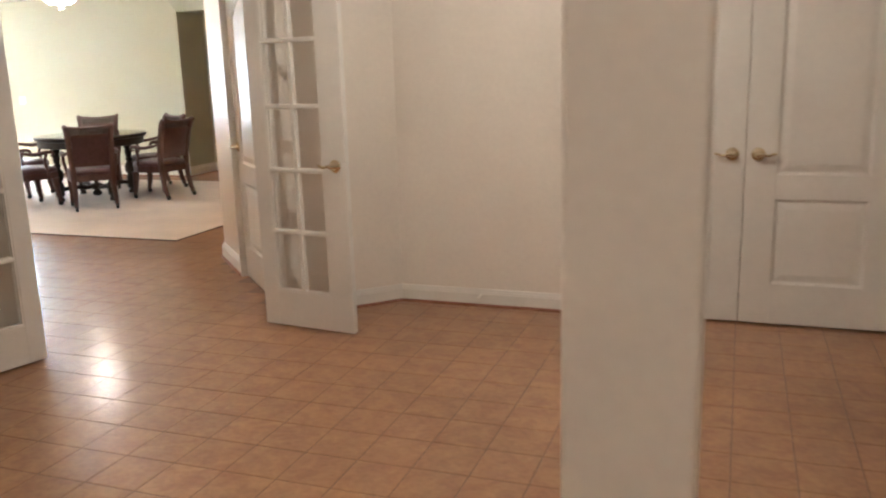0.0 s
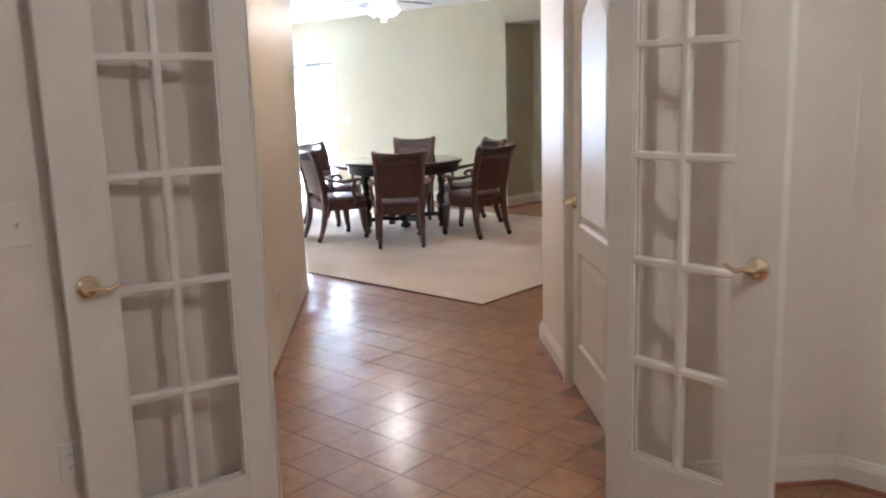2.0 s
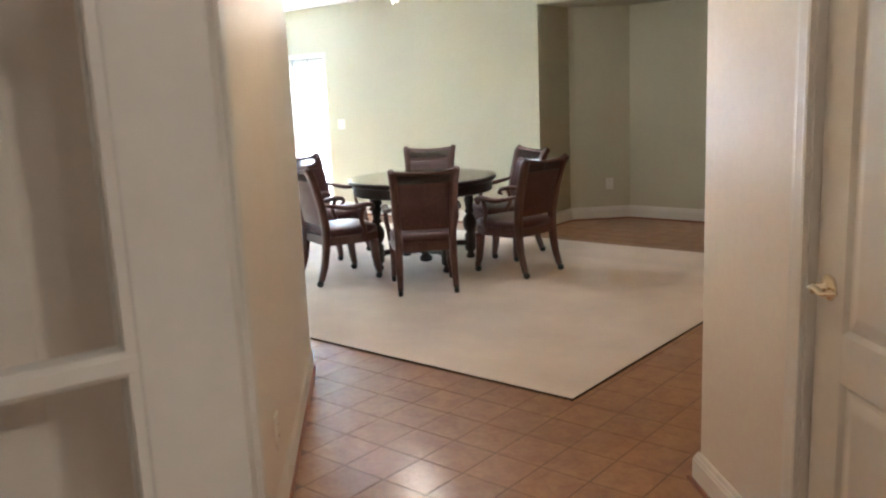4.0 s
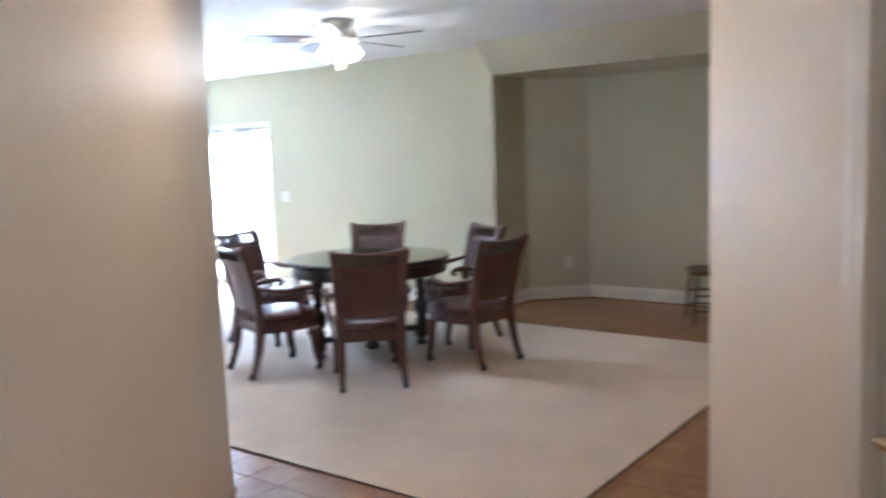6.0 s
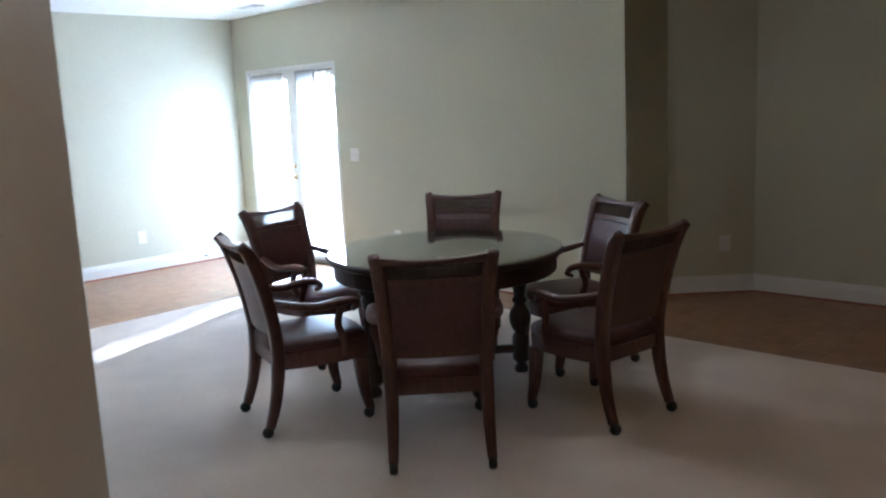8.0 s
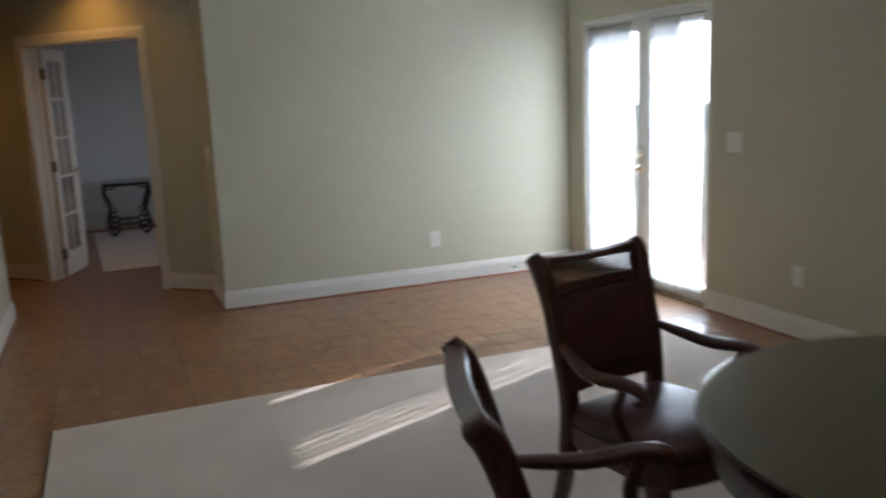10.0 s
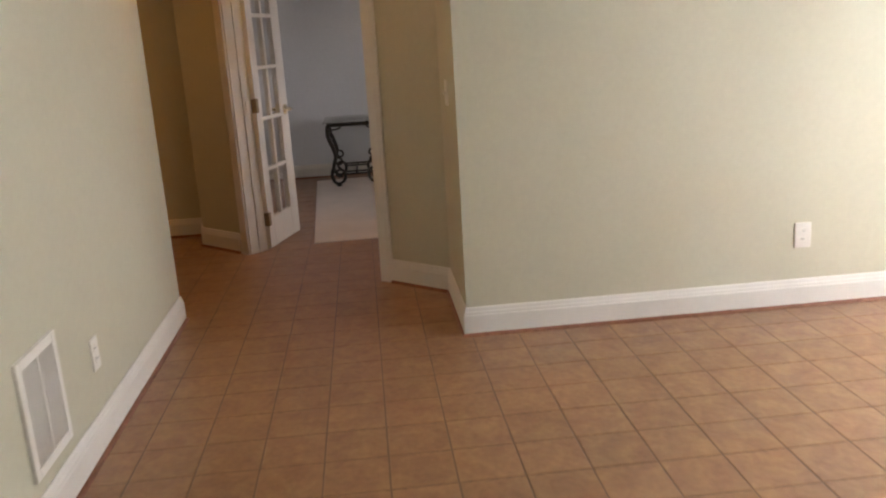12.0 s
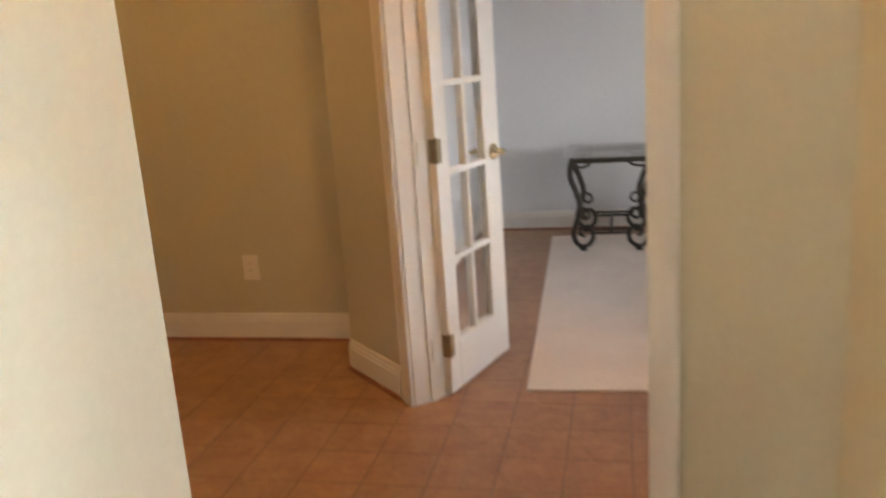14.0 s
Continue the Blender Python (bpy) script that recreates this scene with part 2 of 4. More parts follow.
def add_plate(bm, pts, y0, y1):
    """A plate with outline pts in x and z, from y0 to y1."""
    a = [bm.verts.new((x, y0, z)) for x, z in pts]
    b = [bm.verts.new((x, y1, z)) for x, z in pts]
    k = len(pts)
    bm.faces.new(a)
    bm.faces.new(b[::-1])
    for i in range(k):
        bm.faces.new((a[i], b[i], b[(i + 1) % k], a[(i + 1) % k]))
    return bm


def add_lathe(bm, profile, steps=20, at=(0, 0, 0), axis=None):
    """Turns (radius, height) pairs round z, closed at both ends."""
    m = Matrix.Translation(at) @ (axis or Matrix())
    rings = []
    for r, z in profile:
        r = max(r, 0.0004)
        rings.append([bm.verts.new(m @ Vector((r * math.cos(2 * math.pi * i / steps), r * math.sin(2 * math.pi * i / steps), z))) for i in range(steps)])
    for a, b in zip(rings, rings[1:]):
        for i in range(steps):
            bm.faces.new((a[i], a[(i + 1) % steps], b[(i + 1) % steps], b[i]))
    bm.faces.new(rings[0][::-1])
    bm.faces.new(rings[-1])
    return bm


def add_tube(bm, path, radius, steps=10, flat=1.0, up=(0, 0, 1), square=False):
    """A round, flattened or squared bar along points; radius is one number or one for each point."""
    pts = [Vector(p) for p in path]
    rad = radius if isinstance(radius, (list, tuple)) else [radius] * len(pts)
    rings = []
    for i, p in enumerate(pts):
        d = (pts[min(i + 1, len(pts) - 1)] - pts[max(i - 1, 0)]).normalized()
        u = Vector(up)
        if abs(u.dot(d)) > 0.97:
            u = Vector((1, 0, 0)) if abs(d.x) < 0.9 else Vector((0, 1, 0))
        side = d.cross(u).normalized()
        over = side.cross(d)
        ring = []
        for j in range(steps):
            a = 2 * math.pi * (j + (0.5 if square else 0.0)) / steps
            c, w = math.cos(a), math.sin(a)
            k = rad[i] / (c ** 6 + w ** 6) ** (1 / 6) if square else rad[i]
            ring.append(bm.verts.new(p + side * k * c + over * k * flat * w))
        rings.append(ring)
    for a, b in zip(rings, rings[1:]):
        for j in range(steps):
            bm.faces.new((a[j], a[(j + 1) % steps], b[(j + 1) % steps], b[j]))
    bm.faces.new(rings[0][::-1])
    bm.faces.new(rings[-1])
    return bm


def curve_points(ctrl, steps=8):
    """A smooth line through control points."""
    pts = [Vector(c) for c in ctrl]
    ext = [pts[0] * 2 - pts[1]] + pts + [pts[-1] * 2 - pts[-2]]
    out = []
    for i in range(1, len(ext) - 2):
        p0, p1, p2, p3 = ext[i - 1:i + 3]
        for s in range(steps):
            t = s / steps
            out.append(0.5 * ((2 * p1) + (p2 - p0) * t + (2 * p0 - 5 * p1 + 4 * p2 - p3) * t * t + (3 * p1 - p0 - 3 * p2 + p3) * t ** 3))
    out.append(pts[-1])
    return out


def offsets(pts):
    """For each point of an open plan line, the mitred way to its right hand side."""
    P = [Vector(p) for p in pts]
    normals = []
    for a, b in zip(P, P[1:]):
        d = (b - a).normalized()
        normals.append(Vector((d.y, -d.x)))
    out = [normals[0]]
    for a, b in zip(normals, normals[1:]):
        h = (a + b).normalized()
        out.append(h / max(h.dot(a), 0.3))
    return P, out + [normals[-1]]


def wall(name, pts, thick, mat, label, z0=0.0, z1=CEIL, category="wall"):
    """A wall whose room side runs along pts with the room to the left."""
    P, off = offsets(pts)
    ring = [tuple(p) for p in P] + [tuple(p + o * thick) for p, o in reversed(list(zip(P, off)))]
    return tagged(mesh_ob(name, add_prism(bmesh.new(), ring, z0, z1), mat), label, category, kind="structure")


def sweep(bm, pts, profile):
    """Runs a profile of (distance into the room, height) along a plan line with the room to the left."""
    P, off = offsets(pts)
    rings = [[bm.verts.new((*(p - o * d), z)) for d, z in profile] for p, o in zip(P, off)]
    k = len(profile)
    for a, b in zip(rings, rings[1:]):
        for i in range(k):
            bm.faces.new((a[i], a[(i + 1) % k], b[(i + 1) % k], b[i]))
    bm.faces.new(rings[0][::-1])
    bm.faces.new(rings[-1])
    return bm


BASE_PROFILE = [(-0.002, 0.0), (0.016, 0.0), (0.016, 0.098), (0.013, 0.104), (0.013, 0.112), (0.009, 0.120), (0.008, 0.130), (0.004, 0.137), (-0.002, 0.137)]
SHOE_PROFILE = [(0.0155, 0.0), (0.028, 0.0), (0.027, 0.008), (0.022, 0.014), (0.0155, 0.016)]


def baseboard(pts, label="white painted baseboard with a moulded top edge", high=1.0):
    ob = tagged(mesh_ob("baseboard", sweep(bmesh.new(), pts, [(d, z * high) for d, z in BASE_PROFILE]), TRIM), label, "baseboard", kind="structure")
    part("shoe_moulding", sweep(bmesh.new(), pts, SHOE_PROFILE), SHOE, ob, "red-brown wooden shoe moulding")
    return ob


# ---- plan ----
DIAG = lambda s, d: ((s - d) / 2, (s + d) / 2)  # a point by x + y and y - x
HALL_L, HALL_R = 0.57, 2.68
D1, D1B = 7.03, 7.20  # faces of the wall between front room and hall
D2, D2B = 19.97, 20.16  # faces of the wall between rear hall and study
J1L, J1R = 0.86, 2.60
J2L, J2R = -7.19, -5.43
DOOR_H = 1.985

slab = tagged(mesh_ob("floor", box((-17.2, -1.6, -0.15), (3.2, 12.2, -0.0016)), GROUT), "dark grout bed under brown clay tiles", "floor", kind="structure")
tagged(mesh_ob("ceiling", box((-17.0, -1.4, CEIL), (3.0, 11.9, CEIL + 0.12)), CEILING), "flat white painted ceiling", "ceiling", kind="structure")
tagged(mesh_ob("ground", box((-400, -400, -0.6), (400, 400, -0.2)), GLARE_GROUND), "ground around the house, coloured pale to look sunlit", "ground", kind="structure")

tagged(mesh_ob("backdrop", box((-140, 64, -1), (110, 64.2, 20)), HAZE), "bright hazy sky beyond the garden", "sky", kind="structure")

# main room and rear hall, room to the left of each line
R_ALC = (-6.93, 10.43)
wall("wall_alcove", [(-2.0, 6.05), (-2.0, 11.45), (-6.47, 11.45), (-6.89, 11.05), (-6.93, 11.0), R_ALC, (-10.0, 10.43)], 0.16, SAGE, "sage green painted wall with a deep alcove")
wall("wall_far_corner", [(-11.48, 10.43), (-11.69, 10.43), (-11.69, 7.62), (-12.37, 7.62), DIAG(J2R, D2)], 0.13, SAGE, "sage green painted wall turning into the rear hall")
wall("wall_over_garden_door", [(-10.0, 10.43), (-11.48, 10.43)], 0.16, SAGE, "sage green wall above the garden doors", z0=1.95)
wall("wall_rear_hall", [DIAG(J2L, D2), (-13.94, 6.03), (-14.29, 5.97), (-14.29, 3.4), (-12.26, 3.4), (-12.26, 6.21), (-5.665, 6.21), (-3.36, 3.90)], 0.10, SAGE, "sage green and cream painted partition wall", category="wall")
wall("wall_over_study_door", [DIAG(J2R, D2), DIAG(J2L, D2)], 0.13, SAGE, "sage wall above the study door", z0=DOOR_H)
# hall
wall("wall_hall_left", [(-5.64, 6.21), DIAG(HALL_L, D1B)], 0.02, CREAM, "cream painted hall wall")
PAN0, PAN1 = DIAG(HALL_R, 7.52), DIAG(HALL_R, 8.66)
wall("wall_hall_right", [PAN1, DIAG(HALL_R, 9.59), (-2.0, 6.19)], 0.12, CREAM, "cream painted hall wall")
wall("wall_hall_right_near", [DIAG(HALL_R, D1B), PAN0], 0.12, CREAM, "cream painted hall wall beside the cupboard door")
wall("wall_over_cupboard", [PAN0, PAN1], 0.12, CREAM, "cream wall above the cupboard door", z0=DOOR_H)
# front room
wall("wall_front_left", [DIAG(J1L, D1), (-3.215, 3.815), (-3.215, -1.2), (2.6, -1.2), (2.6, 5.37), (1.035, 5.37)], 0.12, CREAM, "cream painted front room wall")
wall("wall_front_right", [(-0.475, 5.37), (-1.66, 5.37), DIAG(J1R, D1)], 0.12, CREAM, "cream painted front room wall")
wall("wall_over_closet", [(1.035, 5.37), (-0.475, 5.37)], 0.12, CREAM, "cream wall above the closet doors", z0=DOOR_H)
wall("wall_over_french_doors", [DIAG(J1R, D1), DIAG(J1L, D1)], 0.12, CREAM, "cream wall above the french doors", z0=DOOR_H)
wall("wall_closet_back", [(1.16, 5.5), (1.16, 6.0), (-0.6, 6.0), (-0.6, 5.5)], 0.04, CREAM, "closet inside")
# study behind the rear hall
S2 = DIAG(J2R, D2B)
S3 = DIAG(J2L, D2B)
wall("wall_study", [(-13.05, 10.2), (-13.9, 10.2)], 0.12, PALE, "pale blue-grey study wall beside the window")
wall("wall_study_far", [(-15.3, 10.2), (-16.62, 10.2), (-16.62, 6.16), (S3[0] - 0.32, 6.16), S3], 0.08, PALE, "pale blue-grey study wall")
wall("wall_study_near", [S2, (-12.2, 7.9), (-12.2, 10.2), (-13.05, 10.2)], 0.04, PALE, "pale blue-grey study wall")
wall("wall_under_study_window", [(-13.9, 10.2), (-15.3, 10.2)], 0.12, PALE, "pale study wall under the window", z1=0.75)
wall("wall_over_study_window", [(-13.9, 10.2), (-15.3, 10.2)], 0.12, PALE, "pale study wall over the window", z0=2.0)

# alcove soffit with a sloped front
bm = bmesh.new()
prof = [(10.13, CEIL - 0.002), (10.43, 2.21), (11.47, 2.21), (11.47, CEIL - 0.002)]
for x in (-6.93, -1.98):
    for y, z in prof:
        bm.verts.new((x, y, z))
bm.verts.ensure_lookup_table()
bm.faces.new([bm.verts[i] for i in (3, 2, 1, 0)])
bm.faces.new([bm.verts[i] for i in (4, 5, 6, 7)])
for i in range(4):
    j = (i + 1) % 4
    bm.faces.new([bm.verts[k] for k in (i, j, j + 4, i + 4)])
tagged(mesh_ob("ceiling_soffit", bm, SAGE), "sage painted soffit sloping down to the alcove", "soffit", kind="structure")

# square post beside the start
bm = box((0.048, 1.845, 0), (0.213, 2.010, CEIL), 0.008)
tagged(mesh_ob("post", bm, CREAM), "cream painted square post in the front room", "post", kind="structure")


# ---- door casings ----
CASE = [(0.0, 0.0), (0.018, 0.0), (0.020, 0.012), (0.017, 0.022), (0.017, 0.055), (0.012, 0.066), (0.010, 0.082), (0.0, 0.085)]


def casing(name, p, q, height, depth, m_label):
    """Jamb lining and moulded casing of an opening from p to q, seen with the room to the left of the way from p to q."""
    P, Q = Vector(p), Vector(q)
    d = (Q - P).normalized()
    inward = Vector((-d.y, d.x))
    width = (Q - P).length
    m = Matrix(((-d.x, -inward.x, 0, Q.x), (-d.y, -inward.y, 0, Q.y), (0, 0, 1, 0), (0, 0, 0, 1)))  # x along, y out of the room
    frame_ob = tagged(new(name), m_label, "door frame", kind="structure")
    frame_ob.matrix_world = m
    for side in (0, 1):
        x0, x1 = ((0.0, 0.018) if side == 0 else (width - 0.018, width))
        part("jamb", box((x0, -0.004, 0), (x1, depth + 0.004, height - 0.002), 0.002), TRIM, frame_ob)
    part("head_jamb", box((0.018, -0.004, height - 0.020), (width - 0.018, depth + 0.004, height - 0.002), 0.002), TRIM, frame_ob)
    part("stop", box((0.018, depth * 0.5, 0), (0.024, depth * 0.5 + 0.03, height - 0.02)), TRIM, frame_ob)
    part("stop", box((width - 0.024, depth * 0.5, 0), (width - 0.018, depth * 0.5 + 0.03, height - 0.02)), TRIM, frame_ob)
    for face, sign in ((0.0, -1), (depth, 1)):
        for side in (0, 1):
            bm = bmesh.new()
            a, b = [], []
            for out, along in CASE:
                x = (0.012 - along) if side == 0 else (width - 0.012 + along)
                y = face + sign * out
                a.append(bm.verts.new((x, y, 0.0)))
                b.append(bm.verts.new((x, y, height - 0.012 + along)))
            k = len(CASE)
            for i in range(k):
                bm.faces.new((a[i], a[(i + 1) % k], b[(i + 1) % k], b[i]))
            bm.faces.new(a)
            bm.faces.new(b[::-1])
            part("casing", bm, TRIM, frame_ob)
        bm = bmesh.new()
        a, b = [], []
        for out, along in CASE:
            z, y = height - 0.012 + along, face + sign * out
            a.append(bm.verts.new((0.012 - along, y, z)))
            b.append(bm.verts.new((width - 0.012 + along, y, z)))
        for i in range(k):
            bm.faces.new((a[i], a[(i + 1) % k], b[(i + 1) % k], b[i]))
        bm.faces.new(a)
        bm.faces.new(b[::-1])
        part("head_casing", bm, TRIM, frame_ob)
    return frame_ob


casing("door_frame_study", DIAG(J2R, D2), DIAG(J2L, D2), DOOR_H, (D2B - D2) / math.sqrt(2), "white moulded casing round the study doorway")
casing("door_frame_french", DIAG(J1R, D1), DIAG(J1L, D1), DOOR_H, (D1B - D1) / math.sqrt(2), "white moulded casing round the french doors")
casing("door_frame_cupboard", PAN0, PAN1, DOOR_H, 0.12, "white moulded casing round the hall cupboard")
casing("door_frame_closet", (1.035, 5.37), (-0.475, 5.37), DOOR_H, 0.12, "white casing round the closet doors")


# ---- doors ----
def lever_handle(parent, at, flip, mat=BRASS, out=-1):
    """A rose and a curved lever on a door face; out is the side of the door that it stands on."""
    ax = Matrix.Rotation(radians(90 if out < 0 else -90), 4, "X")
    bm = add_lathe(bmesh.new(), [(0.0, 0.0), (0.034, 0.0), (0.035, 0.004), (0.031, 0.010), (0.022, 0.014), (0.014, 0.020), (0.014, 0.046), (0.011, 0.050), (0.0, 0.048)], 20, at, ax)
    rose = part("handle", bm, mat, parent, "polished brass lever handle", True)
    x, y, z = at
    yy = y + out * 0.045
    pts = curve_points([(x - flip * 0.012, yy, z), (x + flip * 0.02, yy + out * 0.002, z + 0.003), (x + flip * 0.046, yy, z - 0.004), (x + flip * 0.068, yy - out * 0.003, z + 0.003), (x + flip * 0.084, yy - out * 0.014, z + 0.006)], 5)
    k = len(pts)
    part("lever", add_tube(bmesh.new(), pts, [0.0115 - 0.004 * i / k for i in range(k)], 10, 0.8), mat, rose, smooth=True)
    return rose


def hinge(parent, at, side=1):
    x, y, z = at
    bm = add_lathe(bmesh.new(), [(0.0, -0.046), (0.006, -0.046), (0.0065, -0.044), (0.0065, 0.044), (0.004, 0.050), (0.0, 0.051)], 10, (x, y, z))
    add_box(bm, (x - 0.001, y - 0.002, z - 0.044), (x + side * 0.032, y + 0.001, z + 0.044))
    return part("hinge", bm, AGED, parent, "aged brass hinge")


def french_leaf(name, hinge_at, angle, width, label, mirror=1, handle_out=(-1, 1), edge_plates=False):
    """A ten-light glazed leaf, hinged at its own origin and reaching along its x axis."""
    H, T = 1.955, 0.036
    g0, g1 = 0.16 * width, width - 0.235 * width
    z0, pitch = 0.195, 0.335
    top = z0 + 5 * pitch
    door = thing(name, pose(*hinge_at, 0.012, 0, 0, angle), label, "door", "french doors")
    t = T / 2
    part("hinge_stile", box((0, -t, 0), (g0, t, H), 0.003), TRIM, door)
    part("lock_stile", box((g1, -t, 0), (width, t, H), 0.003), TRIM, door)
    part("bottom_rail", box((g0, -t, 0), (g1, t, z0), 0.003), TRIM, door)
    part("top_rail", box((g0, -t, top), (g1, t, H), 0.003), TRIM, door)
    mid = (g0 + g1) / 2

    def bar(lo, hi, axis):
        bm = bmesh.new()
        pr = [(-0.012, -0.013), (-0.007, -0.017), (0.007, -0.017), (0.012, -0.013), (0.012, 0.013), (0.007, 0.017), (-0.007, 0.017), (-0.012, 0.013)]
        rings = []
        for e in (lo, hi):
            rings.append([bm.verts.new((e, y, lo_z + a) if axis == "x" else (mid + a, y, e)) for a, y in pr])
        for i in range(8):
            bm.faces.new((rings[0][i], rings[0][(i + 1) % 8], rings[1][(i + 1) % 8], rings[1][i]))
        bm.faces.new(rings[0])
        bm.faces.new(rings[1][::-1])
        return bm

    for i in range(1, 5):
        lo_z = z0 + i * pitch
        part("muntin", bar(g0, g1, "x"), TRIM, door)
    part("upright_muntin", bar(z0, top, "z"), TRIM, door)
    for i in range(5):
        for a, b in ((g0, mid - 0.007), (mid + 0.007, g1)):
            za, zb = z0 + i * pitch + (0.007 if i else 0), z0 + (i + 1) * pitch - (0.007 if i < 4 else 0)
            pane = part("pane", box((a, -0.002, za), (b, 0.002, zb)), PANE, door, "clear glass pane")
            pane.visible_shadow = False
    # glazing beads round the glass
    for y0, y1 in ((-0.016, -0.006), (0.006, 0.016)):
        bm = bmesh.new()
        add_box(bm, (g0, y0, z0), (g0 + 0.010, y1, top))
        add_box(bm, (g1 - 0.010, y0, z0), (g1, y1, top))
        add_box(bm, (g0 + 0.010, y0, z0), (g1 - 0.010, y1, z0 + 0.010))
        add_box(bm, (g0 + 0.010, y0, top - 0.010), (g1 - 0.010, y1, top))
        part("glazing_bead", bm, TRIM, door)
    for out in handle_out:
        lever_handle(door, (width - 0.062, out * t, 0.895), -1, BRASS, out)
    for z in (0.20, 0.96, 1.74):
        hinge(door, (0.0, mirror * (t + 0.003), z))
        if edge_plates:
            part("hinge_leaf", box((-0.003, -t + 0.002, z - 0.045), (-0.0005, t, z + 0.045), 0.0008), AGED, door, "aged brass hinge leaf")
    return door


french_leaf("french_door", (-3.018, 3.917), 255.0, 0.578, "white glazed french door leaf swung back, brass lever", mirror=-1, handle_out=(1,))
french_leaf("french_door", (-2.222, 4.742), -7.1, 0.586, "white glazed french door leaf standing half open, brass lever")
french_leaf("french_door", (-13.664, 6.511), 180 - 17.5, 0.532, "white glazed study door leaf standing open", mirror=-1, edge_plates=True)
# brass hinge leaves on the study jamb
for z in (0.21, 0.97, 1.75):
    bm = box((-0.016, -0.001, -0.045), (0.016, 0.002, 0.045), 0.001)
    ob = mesh_ob("hinge_plate", bm, PLASTIC, m=pose(-13.629, 6.481, z, 0, 0, -45))
    tagged(ob, "white-painted hinge plate on the study door jamb", "hinge", "jamb hinges")


def moulded_panel(bm, x0, x1, z0, z1, y, arch=0.0):
    """A sunk and raised panel on a door face at y (towards -y), with an arched top if asked."""
    def outline(inset):
        a, b, c, d = x0 + inset, x1 - inset, z0 + inset, z1 - inset
        pts = [(a, c), (b, c), (b, d - arch)]
        if arch:
            for i in range(1, 12):
                u = i / 12
                pts.append((b + (a - b) * u, d - arch + arch * math.sin(math.pi * u) ** 1.3))
        pts.append((a, d - arch))
        return pts
    levels = [(0.0, 0.0), (0.006, 0.004), (0.014, 0.010), (0.024, 0.010), (0.050, 0.003), (0.056, 0.002)]
    rings = []
    for inset, deep in levels:
        rings.append([bm.verts.new((x, y + deep, z)) for x, z in outline(inset)])
    k = len(rings[0])
    for a, b in zip(rings, rings[1:]):
        for i in range(k):
            bm.faces.new((a[i], a[(i + 1) % k], b[(i + 1) % k], b[i]))
    bm.faces.new(rings[-1])
    return bm


def panel_door(name, m, width, height, label, handle_x, hinge_x, handle_flip, s=0.125):
    """A two-panel moulded door, front towards -y of its own axes."""
    door = thing(name, m, label, "door")
    t = 0.035
    low, lock0, lock1, high = 0.215, 0.665, 0.79, height - 0.115
    part("stile", box((0, 0, 0), (s, t, height), 0.002), TRIM, door)
    part("stile", box((width - s, 0, 0), (width, t, height), 0.002), TRIM, door)
    part("bottom_rail", box((s, 0, 0), (width - s, t, low)), TRIM, door)
    part("lock_rail", box((s, 0, lock0), (width - s, t, lock1)), TRIM, door)
    arch = 0.10
    bm = bmesh.new()
    pts = [(s, high - arch)]
    for i in range(1, 12):
        u = i / 12
        pts.append((s + (width - 2 * s) * u, high - arch + arch * math.sin(math.pi * u) ** 1.3))
    pts += [(width - s, high - arch), (width - s, height), (s, height)]
    add_plate(bm, pts, 0, t)
    part("top_rail", bm, TRIM, door)
    part("backing", box((s, t - 0.012, low), (width - s, t - 0.004, high)), TRIM, door)
    part("lower_panel", moulded_panel(bmesh.new(), s, width - s, low, lock0, 0.0), TRIM, door)
    part("upper_panel", moulded_panel(bmesh.new(), s, width - s, lock1, high, 0.0, arch), TRIM, door)
    lever_handle(door, (handle_x, 0.0, 0.895), handle_flip, BRASS, -1)
    for z in (0.20, 0.98, 1.72):
        hinge(door, (hinge_x, -0.004, z), 1 if hinge_x < width / 2 else -1)
    return door


def door_pose(p, q, sink):
    """Axes of a door in an opening whose room side runs from q to p: x along, -y into the room."""
    P, Q = Vector(p), Vector(q)
    d = (Q - P).normalized()
    out = Vector((-d.y, d.x))
    o = P + out * sink
    return Matrix(((d.x, out.x, 0, o.x), (d.y, out.y, 0, o.y), (0, 0, 1, 0.012), (0, 0, 0, 1)))


# hall cupboard: knob side towards the main room
w = (Vector(PAN1) - Vector(PAN0)).length
dm = door_pose(PAN1, PAN0, 0.02)
panel_door("cupboard_door", dm @ Matrix.Translation((0.022, 0, 0)), w - 0.044, 1.95, "white two-panel hall cupboard door, closed, arched panel", 0.06, w - 0.046, 1)
# worn bronze plate let into the edge of the casing
bm = box((w + 0.009, -0.0420, 0.915), (w + 0.034, -0.0350, 1.020), 0.001)
add_box(bm, (w + 0.018, -0.0445, 0.918), (w + 0.025, -0.0420, 1.017))
tagged(mesh_ob("hinge_plate", bm, IRON, m=dm), "dark worn bronze hinge plate on the cupboard casing", "hinge", "")
# closet pair
panel_door("closet_door", pose(-0.455, 5.385, 0.012), 0.727, 1.95, "white two-panel closet door, closed, brass lever", 0.665, 0.0, -1, 0.15)
panel_door("closet_door", pose(0.276, 5.385, 0.012), 0.738, 1.95, "white two-panel closet door, closed, brass lever", 0.060, 0.738, 1, 0.15)


